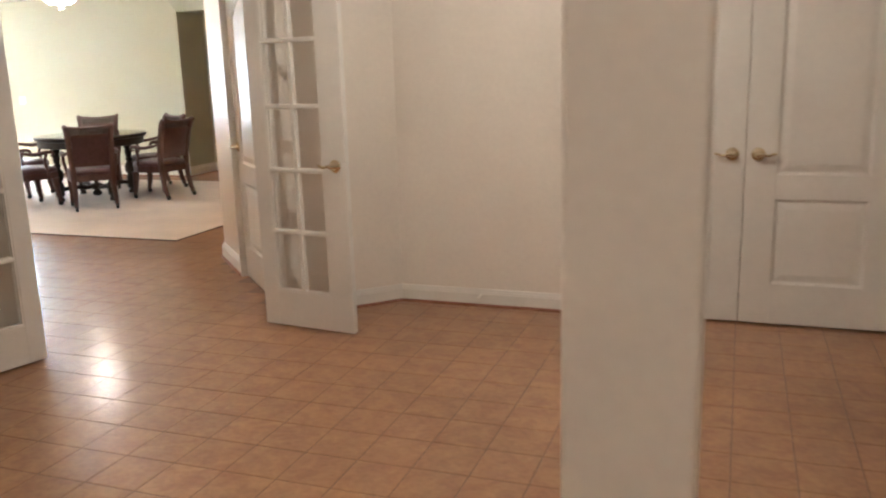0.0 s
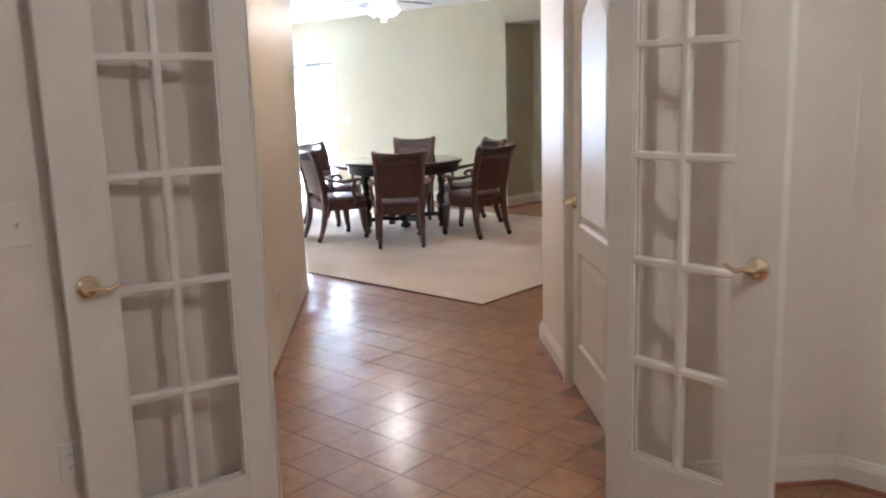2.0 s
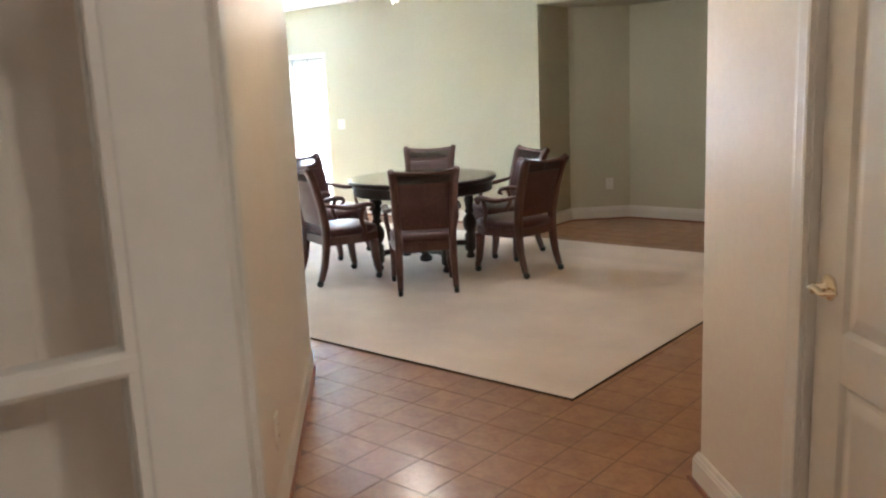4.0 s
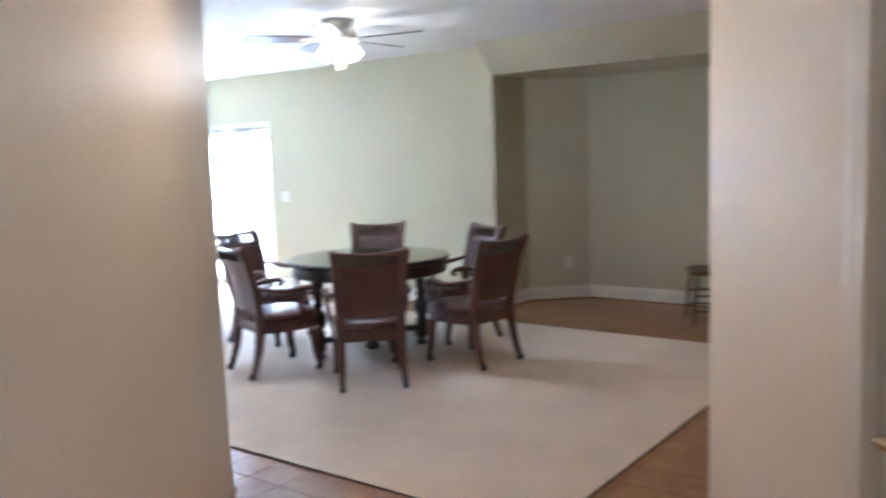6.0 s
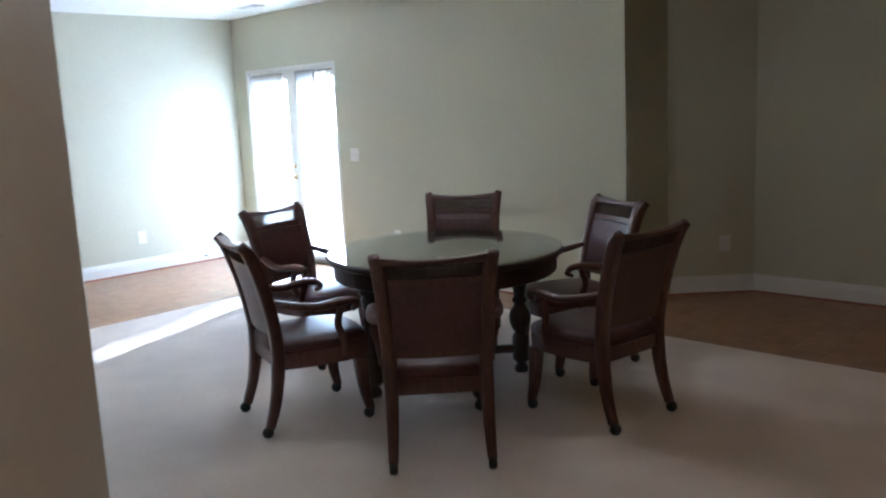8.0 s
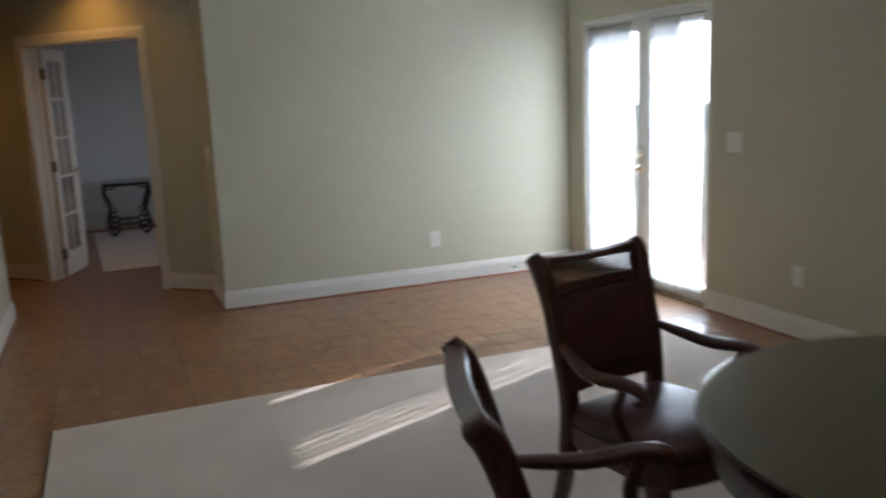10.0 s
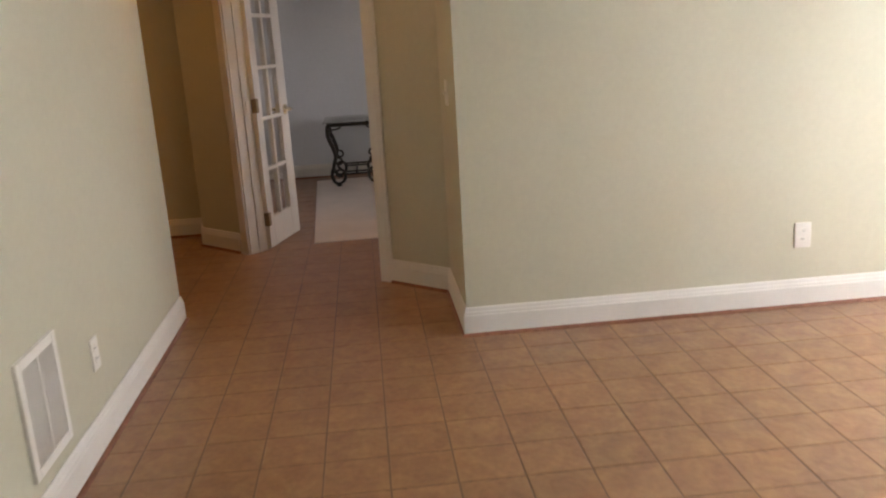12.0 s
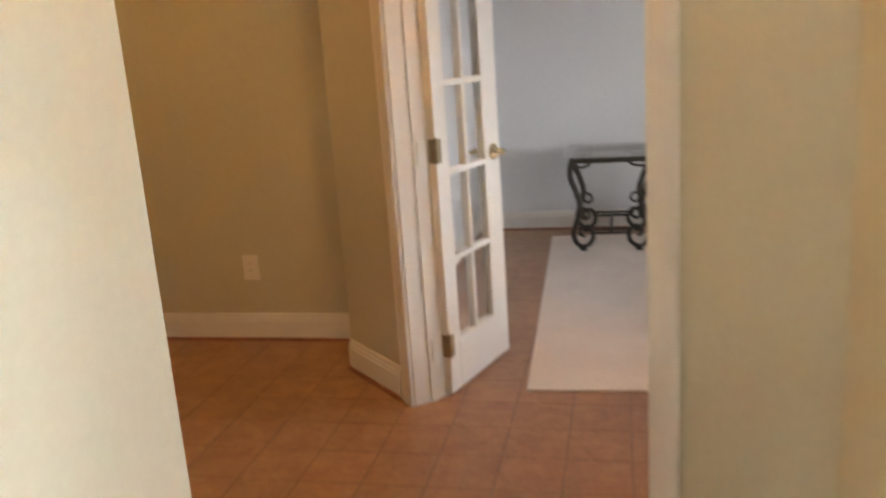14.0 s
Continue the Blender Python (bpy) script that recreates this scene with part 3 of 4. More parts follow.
# garden doors with lace curtains
def garden_doors():
    x0, x1, y = -11.48, -10.0, 10.43
    w = tagged(new("door_garden"), "pair of white glazed garden doors, closed", "door", kind="structure")
    w.matrix_world = pose(x0, y, 0)
    W = x1 - x0
    part("jamb", box((0, 0.0, 0), (0.03, 0.15, 1.948)), TRIM, w)
    part("jamb", box((W - 0.03, 0.0, 0), (W, 0.15, 1.948)), TRIM, w)
    part("head_jamb", box((0.03, 0.0, 1.92), (W - 0.03, 0.15, 1.948)), TRIM, w)
    part("sill", box((0.03, 0.0, -0.003), (W - 0.03, 0.15, 0.018), 0.004), AGED, w, "dull metal threshold")
    leaf = (W - 0.066) / 2
    for i in (0, 1):
        a = 0.032 + i * (leaf + 0.002)
        left, right = ((0.055, 0.09), (0.09, 0.050))[i]
        d = part("door_leaf", box((a, 0.045, 0.02), (a + left, 0.088, 1.918), 0.003), TRIM, w)
        part("lock_stile", box((a + leaf - right, 0.045, 0.02), (a + leaf, 0.088, 1.918), 0.003), TRIM, d)
        part("bottom_rail", box((a + left, 0.045, 0.02), (a + leaf - right, 0.088, 0.115), 0.003), TRIM, d)
        part("top_rail", box((a + left, 0.045, 1.82), (a + leaf - right, 0.088, 1.918), 0.003), TRIM, d)
        pane = part("pane", box((a + left, 0.062, 0.115), (a + leaf - right, 0.070, 1.82)), PANE, d)
        pane.visible_shadow = False
    lever_handle(w, (0.032 + leaf - 0.045, 0.045, 0.86), -1, BRASS, -1)
    bolt = add_lathe(bmesh.new(), [(0, 0), (0.026, 0), (0.026, 0.01), (0.018, 0.016), (0, 0.018)], 16, (0.032 + leaf - 0.045, 0.045, 0.97), Matrix.Rotation(radians(90), 4, "X"))
    part("dead_bolt", bolt, BRASS, w, smooth=True)
    return w


garden_doors()


def lace_curtain(x0, x1, seed):
    """A sheer panel on a thin rod at top and bottom of a door leaf, gathered in soft folds."""
    z0, z1, y = 0.045, 1.895, 10.455
    rnd = random.Random(seed)
    cu = thing("lace_curtain", pose(x0, y, z0), "sheer white lace curtain on a garden door", "curtain", "lace curtains")
    bm = bmesh.new()
    nx, nz = 96, 30
    L = x1 - x0
    ph = rnd.uniform(0, 6)
    grid = []
    for j in range(nz + 1):
        v = j / nz
        row = []
        for i in range(nx + 1):
            u = i / nx
            edge = 0.012 * math.sin(v * 19 + seed) * (1 if i in (0, nx) else 0)
            depth = 0.009 * math.sin(u * 62 + ph + 0.8 * math.sin(v * 3)) + 0.006 * math.sin(u * 23 + 2 * v + seed)
            row.append(bm.verts.new((u * L + edge, depth, v * (z1 - z0) + (0.010 * math.sin(u * 40) if j == 0 else 0))))
        grid.append(row)
    for a, b in zip(grid, grid[1:]):
        for i in range(nx):
            bm.faces.new((a[i], a[i + 1], b[i + 1], b[i]))
    part("sheer_panel", bm, LACE, cu, smooth=True)
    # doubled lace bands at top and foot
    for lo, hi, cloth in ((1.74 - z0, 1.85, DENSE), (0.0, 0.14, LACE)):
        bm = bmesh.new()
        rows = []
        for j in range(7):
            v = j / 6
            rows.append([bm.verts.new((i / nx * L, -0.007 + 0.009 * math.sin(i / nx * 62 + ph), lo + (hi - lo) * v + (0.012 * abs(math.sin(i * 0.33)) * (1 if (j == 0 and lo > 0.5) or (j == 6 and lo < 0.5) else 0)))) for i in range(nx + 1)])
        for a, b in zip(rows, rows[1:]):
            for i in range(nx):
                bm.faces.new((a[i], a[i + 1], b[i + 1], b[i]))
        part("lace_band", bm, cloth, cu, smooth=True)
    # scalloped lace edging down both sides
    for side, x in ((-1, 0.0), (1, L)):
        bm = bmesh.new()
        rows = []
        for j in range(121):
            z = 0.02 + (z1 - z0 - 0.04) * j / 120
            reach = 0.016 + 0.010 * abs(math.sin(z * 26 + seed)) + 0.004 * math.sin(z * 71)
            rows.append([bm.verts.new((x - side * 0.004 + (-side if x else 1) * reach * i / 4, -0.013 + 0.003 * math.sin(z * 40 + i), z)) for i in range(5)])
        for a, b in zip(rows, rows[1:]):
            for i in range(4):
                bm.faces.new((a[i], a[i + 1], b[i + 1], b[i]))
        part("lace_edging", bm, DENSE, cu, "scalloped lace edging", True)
    part("rod", add_tube(bmesh.new(), [(-0.01, 0, z1 - z0 - 0.015), (L + 0.01, 0, z1 - z0 - 0.015)], 0.006), AGED, cu)
    return cu


lace_curtain(-11.43, -10.874, 3)
right_curtain = lace_curtain(-10.645, -10.330, 8)
# strips added past its edge; the slits between them shape the sun streaks
for a, b in ((-10.314, -10.278), (-10.250, -10.222), (-10.205, -10.172), (-10.146, -10.118)):
    bm = bmesh.new()
    rows = []
    for j in range(25):
        z = 1.83 * j / 24
        sway = 0.006 * math.sin(z * 5 + a * 40)
        rows.append([bm.verts.new((a + 10.645 + (b - a) * i / 8 + sway, 0.006 * math.sin(i * 1.6), z)) for i in range(9)])
    for p_row, q_row in zip(rows, rows[1:]):
        for i in range(8):
            bm.faces.new((p_row[i], p_row[i + 1], q_row[i + 1], q_row[i]))
    part("streak_strip", bm, LACE, right_curtain, smooth=True)
part("rod_end", add_tube(bmesh.new(), [(0.31, 0, 1.835), (0.56, 0, 1.835)], 0.006), AGED, right_curtain)

# study window, beyond what the doorway shows
win = tagged(new("window_study"), "white study window frame", "window", kind="structure")
win.matrix_world = pose(-15.3, 10.2, 0.75)
for lo, hi in (((0, 0.03, 0), (0.05, 0.09, 1.25)), ((1.35, 0.03, 0), (1.4, 0.09, 1.25)), ((0.05, 0.03, 0), (1.35, 0.09, 0.05)), ((0.05, 0.03, 1.2), (1.35, 0.09, 1.25)), ((0.68, 0.03, 0.05), (0.72, 0.09, 1.2))):
    part("window_frame", box(lo, hi, 0.003), TRIM, win)


# ---- trim along the walls ----
baseboard([(-2.0, 6.19), (-2.0, 11.45), (-6.47, 11.45), (-6.89, 11.05), (-6.93, 11.0), R_ALC, (-9.985, 10.43)])
baseboard([(-11.49, 10.43), (-11.69, 10.43), (-11.69, 7.62), (-12.37, 7.62), DIAG(J2R + 0.10, D2)])
baseboard([DIAG(J2L - 0.11, D2), (-13.94, 6.03), (-14.29, 5.97), (-14.29, 3.4), (-12.26, 3.4), (-12.26, 6.21), (-5.655, 6.21), DIAG(HALL_L, 7.22)])
baseboard([DIAG(HALL_R, 8.71), DIAG(HALL_R, 9.59), (-2.02, 6.19)], high=0.9)
baseboard([DIAG(J1L - 0.01, D1), (-3.215, 3.815), (-3.215, -1.2), (2.6, -1.2), (2.6, 5.37), (1.13, 5.37)], high=0.76)
baseboard([(-0.57, 5.37), (-1.66, 5.37), DIAG(J1R + 0.14, D1)], high=0.76)
baseboard([(-16.62, 10.2), (-16.62, 6.16), (S3[0] - 0.32, 6.16)])


# ---- wall plates ----
def plate(name, at, yaw, label, kind, size=(0.072, 0.116)):
    """A switch or outlet plate, flat on a wall, its face towards -y of its own axes."""
    w, h = size
    ob = thing(name, pose(*at, 0, 0, yaw), label, "switch" if "switch" in kind else "outlet")
    part("cover_plate", box((-w / 2, -0.006, -h / 2), (w / 2, 0.001, h / 2), 0.002), PLASTIC, ob)
    if kind == "outlet":
        for z in (-0.020, 0.020):
            bm = add_lathe(bmesh.new(), [(0, 0), (0.0165, 0), (0.0165, 0.002), (0.0, 0.0022)], 16, (0, -0.006, z), Matrix.Rotation(radians(90), 4, "X"))
            sock = part("socket", bm, PLASTIC, ob)
            bm = bmesh.new()
            for x in (-0.006, 0.006):
                add_box(bm, (x - 0.001, -0.0088, z - 0.002), (x + 0.001, -0.0080, z + 0.007))
            part("slots", bm, SLOT, sock)
    else:
        count = max(1, round(w / 0.06))
        for i in range(count):
            x = (i - (count - 1) / 2) * 0.046
            part("toggle", box((x - 0.005, -0.016, -0.009), (x + 0.005, -0.006, 0.006), 0.001), PLASTIC, ob)
    return ob


plate("light_switch", (-9.785, 10.43, 1.085), 0, "white light switch plate beside the garden doors", "switch", (0.118, 0.118))
plate("wall_outlet", (-9.26, 10.43, 0.36), 0, "white wall outlet on the sage wall", "outlet")
plate("wall_outlet", (-11.69, 9.222, 0.35), 90, "white wall outlet on the long sage wall", "outlet", (0.08, 0.12))
plate("light_switch", (-12.03, 7.62, 1.09), 0, "white light switch plate near the study door", "switch", (0.118, 0.118))
plate("wall_outlet", (-14.29, 5.43, 0.37), 90, "white wall outlet in the rear hall", "outlet", (0.08, 0.125))
plate("wall_outlet", (-10.95, 6.21, 0.34), 180, "white wall outlet beside the air grille", "outlet")
plate("wall_outlet", (*DIAG(HALL_L, 9.63), 0.32), 135, "white wall outlet low on the hall wall", "outlet")
plate("wall_outlet", (-3.215, 3.345, 0.385), 90, "white wall outlet beside the swung-back french door", "outlet")
plate("light_switch", (-3.215, 3.23, 1.10), 90, "white three-gang light switch plate in the front room", "switch", (0.165, 0.118))
ax, ay = -6.63, 11.30
plate("wall_outlet", (ax, ay, 0.38), 43.6, "white wall outlet in the alcove", "outlet", (0.08, 0.12))


def air_grille():
    g = thing("air_grille", pose(-10.47, 6.21, 0.37, 0, 0, 180), "white louvred return air grille low on the wall", "air grille")
    w, h = 0.30, 0.36
    bm = bmesh.new()
    for lo, hi in (((-w / 2, -0.012, -h / 2), (-w / 2 + 0.03, 0.001, h / 2)), ((w / 2 - 0.03, -0.012, -h / 2), (w / 2, 0.001, h / 2)), ((-w / 2 + 0.03, -0.012, -h / 2), (w / 2 - 0.03, 0.001, -h / 2 + 0.03)), ((-w / 2 + 0.03, -0.012, h / 2 - 0.03), (w / 2 - 0.03, 0.001, h / 2))):
        add_box(bm, lo, hi, 0.002)
    part("grille_frame", bm, PLASTIC, g)
    part("backing", box((-w / 2 + 0.03, -0.002, -h / 2 + 0.03), (w / 2 - 0.03, 0.0, h / 2 - 0.03)), SLOT, g)
    for i in range(16):
        x = -w / 2 + 0.036 + i * 0.0152
        bm = bmesh.new()
        add_plate(bm, [(x, -h / 2 + 0.03), (x + 0.0085, -h / 2 + 0.03), (x + 0.0085, h / 2 - 0.03), (x, h / 2 - 0.03)], -0.009, -0.003)
        part("louvre", bm, PLASTIC, g)
    part("centre_bar", box((-0.006, -0.011, -h / 2 + 0.03), (0.006, -0.0095, h / 2 - 0.03)), PLASTIC, g)
    return g


air_grille()

# small rubber door stops on the baseboards
for at, yaw, tip_mat in (((-11.675, 9.86, 0.07), 90, RUBBER), ((-1.15, 5.354, 0.07), 0, PLASTIC)):
    st = thing("door_stop", pose(*at, 0, 0, yaw), "small spring door stop screwed to the baseboard", "door stop", "door stops")
    part("stem", add_lathe(bmesh.new(), [(0.012, 0), (0.012, 0.004), (0.005, 0.006), (0.005, 0.06)], 10, (0, 0, 0), Matrix.Rotation(radians(90), 4, "X")), PLASTIC, st)
    part("tip", add_lathe(bmesh.new(), [(0.008, 0.058), (0.009, 0.062), (0.009, 0.072), (0.005, 0.076)], 10, (0, 0, 0), Matrix.Rotation(radians(90), 4, "X")), tip_mat, st)


# ---- rugs ----
def rug(name, x0, x1, y0, y1, label, h=0.014, turn=0.0, edge_mat=RUG_EDGE):
    r = thing(name, pose((x0 + x1) / 2, (y0 + y1) / 2, 0.0, 0, 0, turn), label, "rug")
    a, b = (x1 - x0) / 2, (y1 - y0) / 2
    bm = bmesh.new()
    nx, ny = int(a * 12), int(b * 12)
    grid = []
    for j in range(ny + 1):
        row = []
        for i in range(nx + 1):
            x, y = -a + 2 * a * i / nx, -b + 2 * b * j / ny
            edge = i in (0, nx) or j in (0, ny)
            z = h - (0.004 if edge else 0) + 0.0012 * noise.noise((x * 2.3, y * 2.3, 1.7))
            row.append(bm.verts.new((x + (0.003 * noise.noise((y * 3, 5.0, 0)) if i in (0, nx) else 0), y + (0.003 * noise.noise((x * 3, 9.0, 0)) if j in (0, ny) else 0), z)))
        grid.append(row)
    for p, q in zip(grid, grid[1:]):
        for i in range(nx):
            bm.faces.new((p[i], p[i + 1], q[i + 1], q[i]))
    part("pile_surface", bm, CARPET, r, smooth=True)
    # slab under the pile; its rim shows all round in edge_mat
    bm = bmesh.new()
    add_box(bm, (-a - 0.004, -b - 0.004, 0.001), (a + 0.004, b + 0.004, h - 0.005), 0.001)
    part("binding", bm, edge_mat, r, "rug edge below the pile")
    return r


rug("carpet_rug", -9.80, -4.255, 6.58, 9.985, "large plain beige cut-pile rug under the table")
rug("study_rug", -16.40, -13.77, 6.765, 8.70, "plain off-white rug on the study floor", 0.012, 2.2, CARPET)


# ---- dining table ----
def dining_table(at):
    t = thing("round_table", pose(*at, 0, 0, 20), "dark round wooden dining table with turned legs", "table")
    R = 0.610
    part("tabletop", add_lathe(bmesh.new(), [(0.0, 0.690), (R - 0.035, 0.690), (R - 0.022, 0.696), (R - 0.012, 0.700), (R - 0.004, 0.708), (R, 0.718), (R - 0.002, 0.728), (R - 0.010, 0.732), (0.0, 0.732)], 72), BLACKWOOD, t, smooth=False)
    part("glass_top", add_lathe(bmesh.new(), [(0.0, 0.7335), (R - 0.008, 0.7335), (R - 0.004, 0.736), (R - 0.004, 0.739), (R - 0.008, 0.741), (0.0, 0.741)], 72), TABLEGLASS, t, "clear glass cover over the top")
    bm = bmesh.new()
    rings = []
    for r, z in ((0.566, 0.612), (0.574, 0.618), (0.574, 0.690), (0.545, 0.690), (0.545, 0.612)):
        rings.append([bm.verts.new((r * math.cos(2 * math.pi * i / 72), r * math.sin(2 * math.pi * i / 72), z)) for i in range(72)])
    for a, b in zip(rings, rings[1:] + rings[:1]):
        for i in range(72):
            bm.faces.new((a[i], a[(i + 1) % 72], b[(i + 1) % 72], b[i]))
    part("apron", bm, BLACKWOOD, t)
    turn = [(0.012, 0.0), (0.026, 0.002), (0.030, 0.02), (0.024, 0.04), (0.018, 0.05), (0.030, 0.065), (0.036, 0.08), (0.036, 0.20), (0.030, 0.215), (0.022, 0.225), (0.034, 0.245), (0.043, 0.275), (0.046, 0.31), (0.040, 0.345), (0.026, 0.37), (0.020, 0.385), (0.031, 0.40), (0.031, 0.415), (0.022, 0.425), (0.028, 0.47), (0.034, 0.51), (0.026, 0.53), (0.038, 0.545), (0.040, 0.69)]
    legs = [Vector((0.42 * math.cos(a), 0.42 * math.sin(a), 0)) for a in (math.pi / 4 + i * math.pi / 2 for i in range(4))]
    for p in legs:
        part("leg", add_lathe(bmesh.new(), [(r * 1.3, z) for r, z in turn], 18, p), BLACKWOOD, t, smooth=True)
    for p in legs:
        pts = curve_points([p + Vector((0, 0, 0.13)), p * 0.62 + Vector((0, 0, 0.145)), p * 0.3 + Vector((0, 0, 0.125)), Vector((0, 0, 0.13)) + p * 0.06], 5)
        part("stretcher", add_tube(bmesh.new(), pts, 0.022, 10, 1.1), BLACKWOOD, t, smooth=True)
    part("centre_boss", add_lathe(bmesh.new(), [(0.02, 0.02), (0.05, 0.03), (0.055, 0.06), (0.03, 0.085), (0.06, 0.10), (0.075, 0.12), (0.075, 0.15), (0.05, 0.165), (0.02, 0.18), (0.03, 0.20), (0.012, 0.225)], 20), BLACKWOOD, t, smooth=True)
    return t


TABLE = (-6.845, 8.535, 0.013)
dining_table(TABLE)


# ---- dining chairs ----
def back_y(z):
    """How far behind the rear feet the chair back stands at a height."""
    u = (z - 0.40) / 0.5
    return 0.045 - 0.035 * u - 0.085 * max(u, 0) ** 2


def back_half(z):
    u = max(0.0, (z - 0.42) / 0.48)
    return 0.202 + 0.004 * u + 0.016 * u ** 4


def sheet(z0, z1, inset, y0, y1, bulge=0.0, nx=10, nz=8, dip=0.0):
    """A curved slab that follows the chair back between two heights."""
    bm = bmesh.new()
    faces = []
    for side, yy in ((-1, y0), (1, y1)):
        grid = []
        for j in range(nz + 1):
            v = j / nz
            row = []
            for i in range(nx + 1):
                u = -1 + 2 * i / nx
                z = z0 + (z1 - z0) * v - dip * (1 - u * u) * v
                swell = bulge * (1 - u ** 4) * (1 - (2 * v - 1) ** 4) * side
                row.append(bm.verts.new((u * (back_half(z) - inset), back_y(z) + 0.030 * (1 - u * u) * -0.6 + yy + swell, z)))
            grid.append(row)
        faces.append(grid)
    for grid in faces:
        for a, b in zip(grid, grid[1:]):
            for i in range(nx):
                bm.faces.new((a[i], a[i + 1], b[i + 1], b[i]))
    f, g = faces
    for i in range(nx):
        bm.faces.new((f[0][i], f[0][i + 1], g[0][i + 1], g[0][i]))
        bm.faces.new((f[nz][i], f[nz][i + 1], g[nz][i + 1], g[nz][i]))
    for j in range(nz):
        bm.faces.new((f[j][0], f[j + 1][0], g[j + 1][0], g[j][0]))
        bm.faces.new((f[j][nx], f[j + 1][nx], g[j + 1][nx], g[j][nx]))
    return bm


def caster(parent, at):
    x, y, z = at
    c = part("caster", add_lathe(bmesh.new(), [(0.004, 0.034), (0.016, 0.036), (0.020, 0.046), (0.018, 0.054)], 10, at), RUBBER, parent, "black caster", True)
    part("wheel", add_lathe(bmesh.new(), [(0.006, -0.017), (0.021, -0.016), (0.026, -0.006), (0.026, 0.006), (0.021, 0.016), (0.006, 0.017)], 14, (x, y - 0.010, z + 0.026), Matrix.Rotation(radians(90), 4, "Y")), RUBBER, c, smooth=True)


def dining_chair(m):
    """Origin between the rear feet, front towards +y."""
    ch = thing("dining_chair", m, "dark mahogany armchair with oxblood leather seat and caned back", "chair", "chairs round the table")
    # seat
    out = [(-0.205, 0.03), (0.205, 0.03), (0.235, 0.20), (0.245, 0.36), (0.205, 0.475), (0.10, 0.505), (0.0, 0.512), (-0.10, 0.505), (-0.205, 0.475), (-0.245, 0.36), (-0.235, 0.20)]
    bm = add_prism(bmesh.new(), out, 0.305, 0.378)
    bmesh.ops.bevel(bm, geom=[e for e in bm.edges], offset=0.006, segments=2, affect="EDGES")
    part("seat_frame", bm, WOOD, ch)
    bm = bmesh.new()
    rings = []
    for k, z in ((0.99, 0.376), (1.0, 0.394), (0.985, 0.414), (0.90, 0.429), (0.72, 0.438), (0.40, 0.444), (0.10, 0.445)):
        rings.append([bm.verts.new((x * k, 0.26 + (y - 0.26) * k, z)) for x, y in out])
    for a, b in zip(rings, rings[1:]):
        for i in range(len(out)):
            bm.faces.new((a[i], a[(i + 1) % len(out)], b[(i + 1) % len(out)], b[i]))
    bm.faces.new(rings[-1])
    bm.faces.new(rings[0][::-1])
    part("seat", bm, LEATHER, ch, "padded oxblood leather seat", True)
    # rear legs and stiles in one sweep
    for s in (-1, 1):
        pts = curve_points([(s * 0.200, -0.020, 0.045), (s * 0.196, 0.016, 0.16), (s * 0.194, 0.038, 0.30), (s * 0.194, back_y(0.44), 0.44), (s * back_half(0.60), back_y(0.60), 0.60), (s * back_half(0.74), back_y(0.74), 0.74), (s * (back_half(0.85) + 0.002), back_y(0.85), 0.85), (s * (back_half(0.90) + 0.007), back_y(0.90) - 0.014, 0.896)], 5)
        n = len(pts)
        rad = [0.020 + 0.008 * min(1, i / (n * 0.3)) - 0.008 * max(0, (i / n - 0.85) / 0.15) for i in range(n)]
        part("back_leg", add_tube(bmesh.new(), pts, rad, 16, 1.0, (0, 1, 0), True), WOOD, ch, smooth=True)
        caster(ch, (s * 0.200, -0.022, 0.0))
        fp = curve_points([(s * 0.222, 0.465, 0.045), (s * 0.216, 0.448, 0.12), (s * 0.214, 0.437, 0.22), (s * 0.216, 0.430, 0.31)], 5)
        part("front_leg", add_tube(bmesh.new(), fp, [0.019 + 0.014 * i / (len(fp) - 1) for i in range(len(fp))], 16, 1.0, (0, 1, 0), True), WOOD, ch, smooth=True)
        caster(ch, (s * 0.222, 0.467, 0.0))
        # arm: from the stile forward to a scroll, on a curved post
        ap = curve_points([(s * back_half(0.62), back_y(0.62) + 0.01, 0.628), (s * 0.232, 0.10, 0.606), (s * 0.262, 0.22, 0.586), (s * 0.268, 0.33, 0.598), (s * 0.262, 0.400, 0.594), (s * 0.256, 0.420, 0.566), (s * 0.258, 0.392, 0.552)], 5)
        n = len(ap)
        part("arm", add_tube(bmesh.new(), ap, [0.016 + 0.012 * math.sin(math.pi * min(1, i / (n - 1) * 1.15)) for i in range(n)], 10, 0.72), WOOD, ch, smooth=True)
        pp = curve_points([(s * 0.238, 0.335, 0.34), (s * 0.246, 0.345, 0.41), (s * 0.262, 0.315, 0.50), (s * 0.262, 0.345, 0.590)], 5)
        part("arm_post", add_tube(bmesh.new(), pp, 0.017, 10, 1.0, (0, 1, 0)), WOOD, ch, smooth=True)
    # back
    part("crest_rail", sheet(0.862, 0.898, -0.002, -0.024, 0.017, 0.004, 14, 4, 0.018), WOOD, ch, "crest rail with upturned ends")
    part("lower_back_rail", sheet(0.465, 0.500, 0.010, -0.012, 0.014), WOOD, ch)
    part("middle_back_rail", sheet(0.775, 0.800, 0.010, -0.012, 0.014), WOOD, ch)
    part("back_panel", sheet(0.500, 0.775, 0.012, -0.012, -0.002, 0.003), LEATHER, ch, "leather outer back")
    part("back_pad", sheet(0.506, 0.770, 0.024, 0.0, 0.016, 0.012), LEATHER, ch, "padded oxblood leather back")
    bm = bmesh.new()
    for i in range(34):
        u = -0.99 + 1.98 * i / 33
        pts = [((back_half(z) - 0.016) * u, back_y(z) - 0.018 * (1 - u * u), z) for z in (0.798, 0.830, 0.864)]
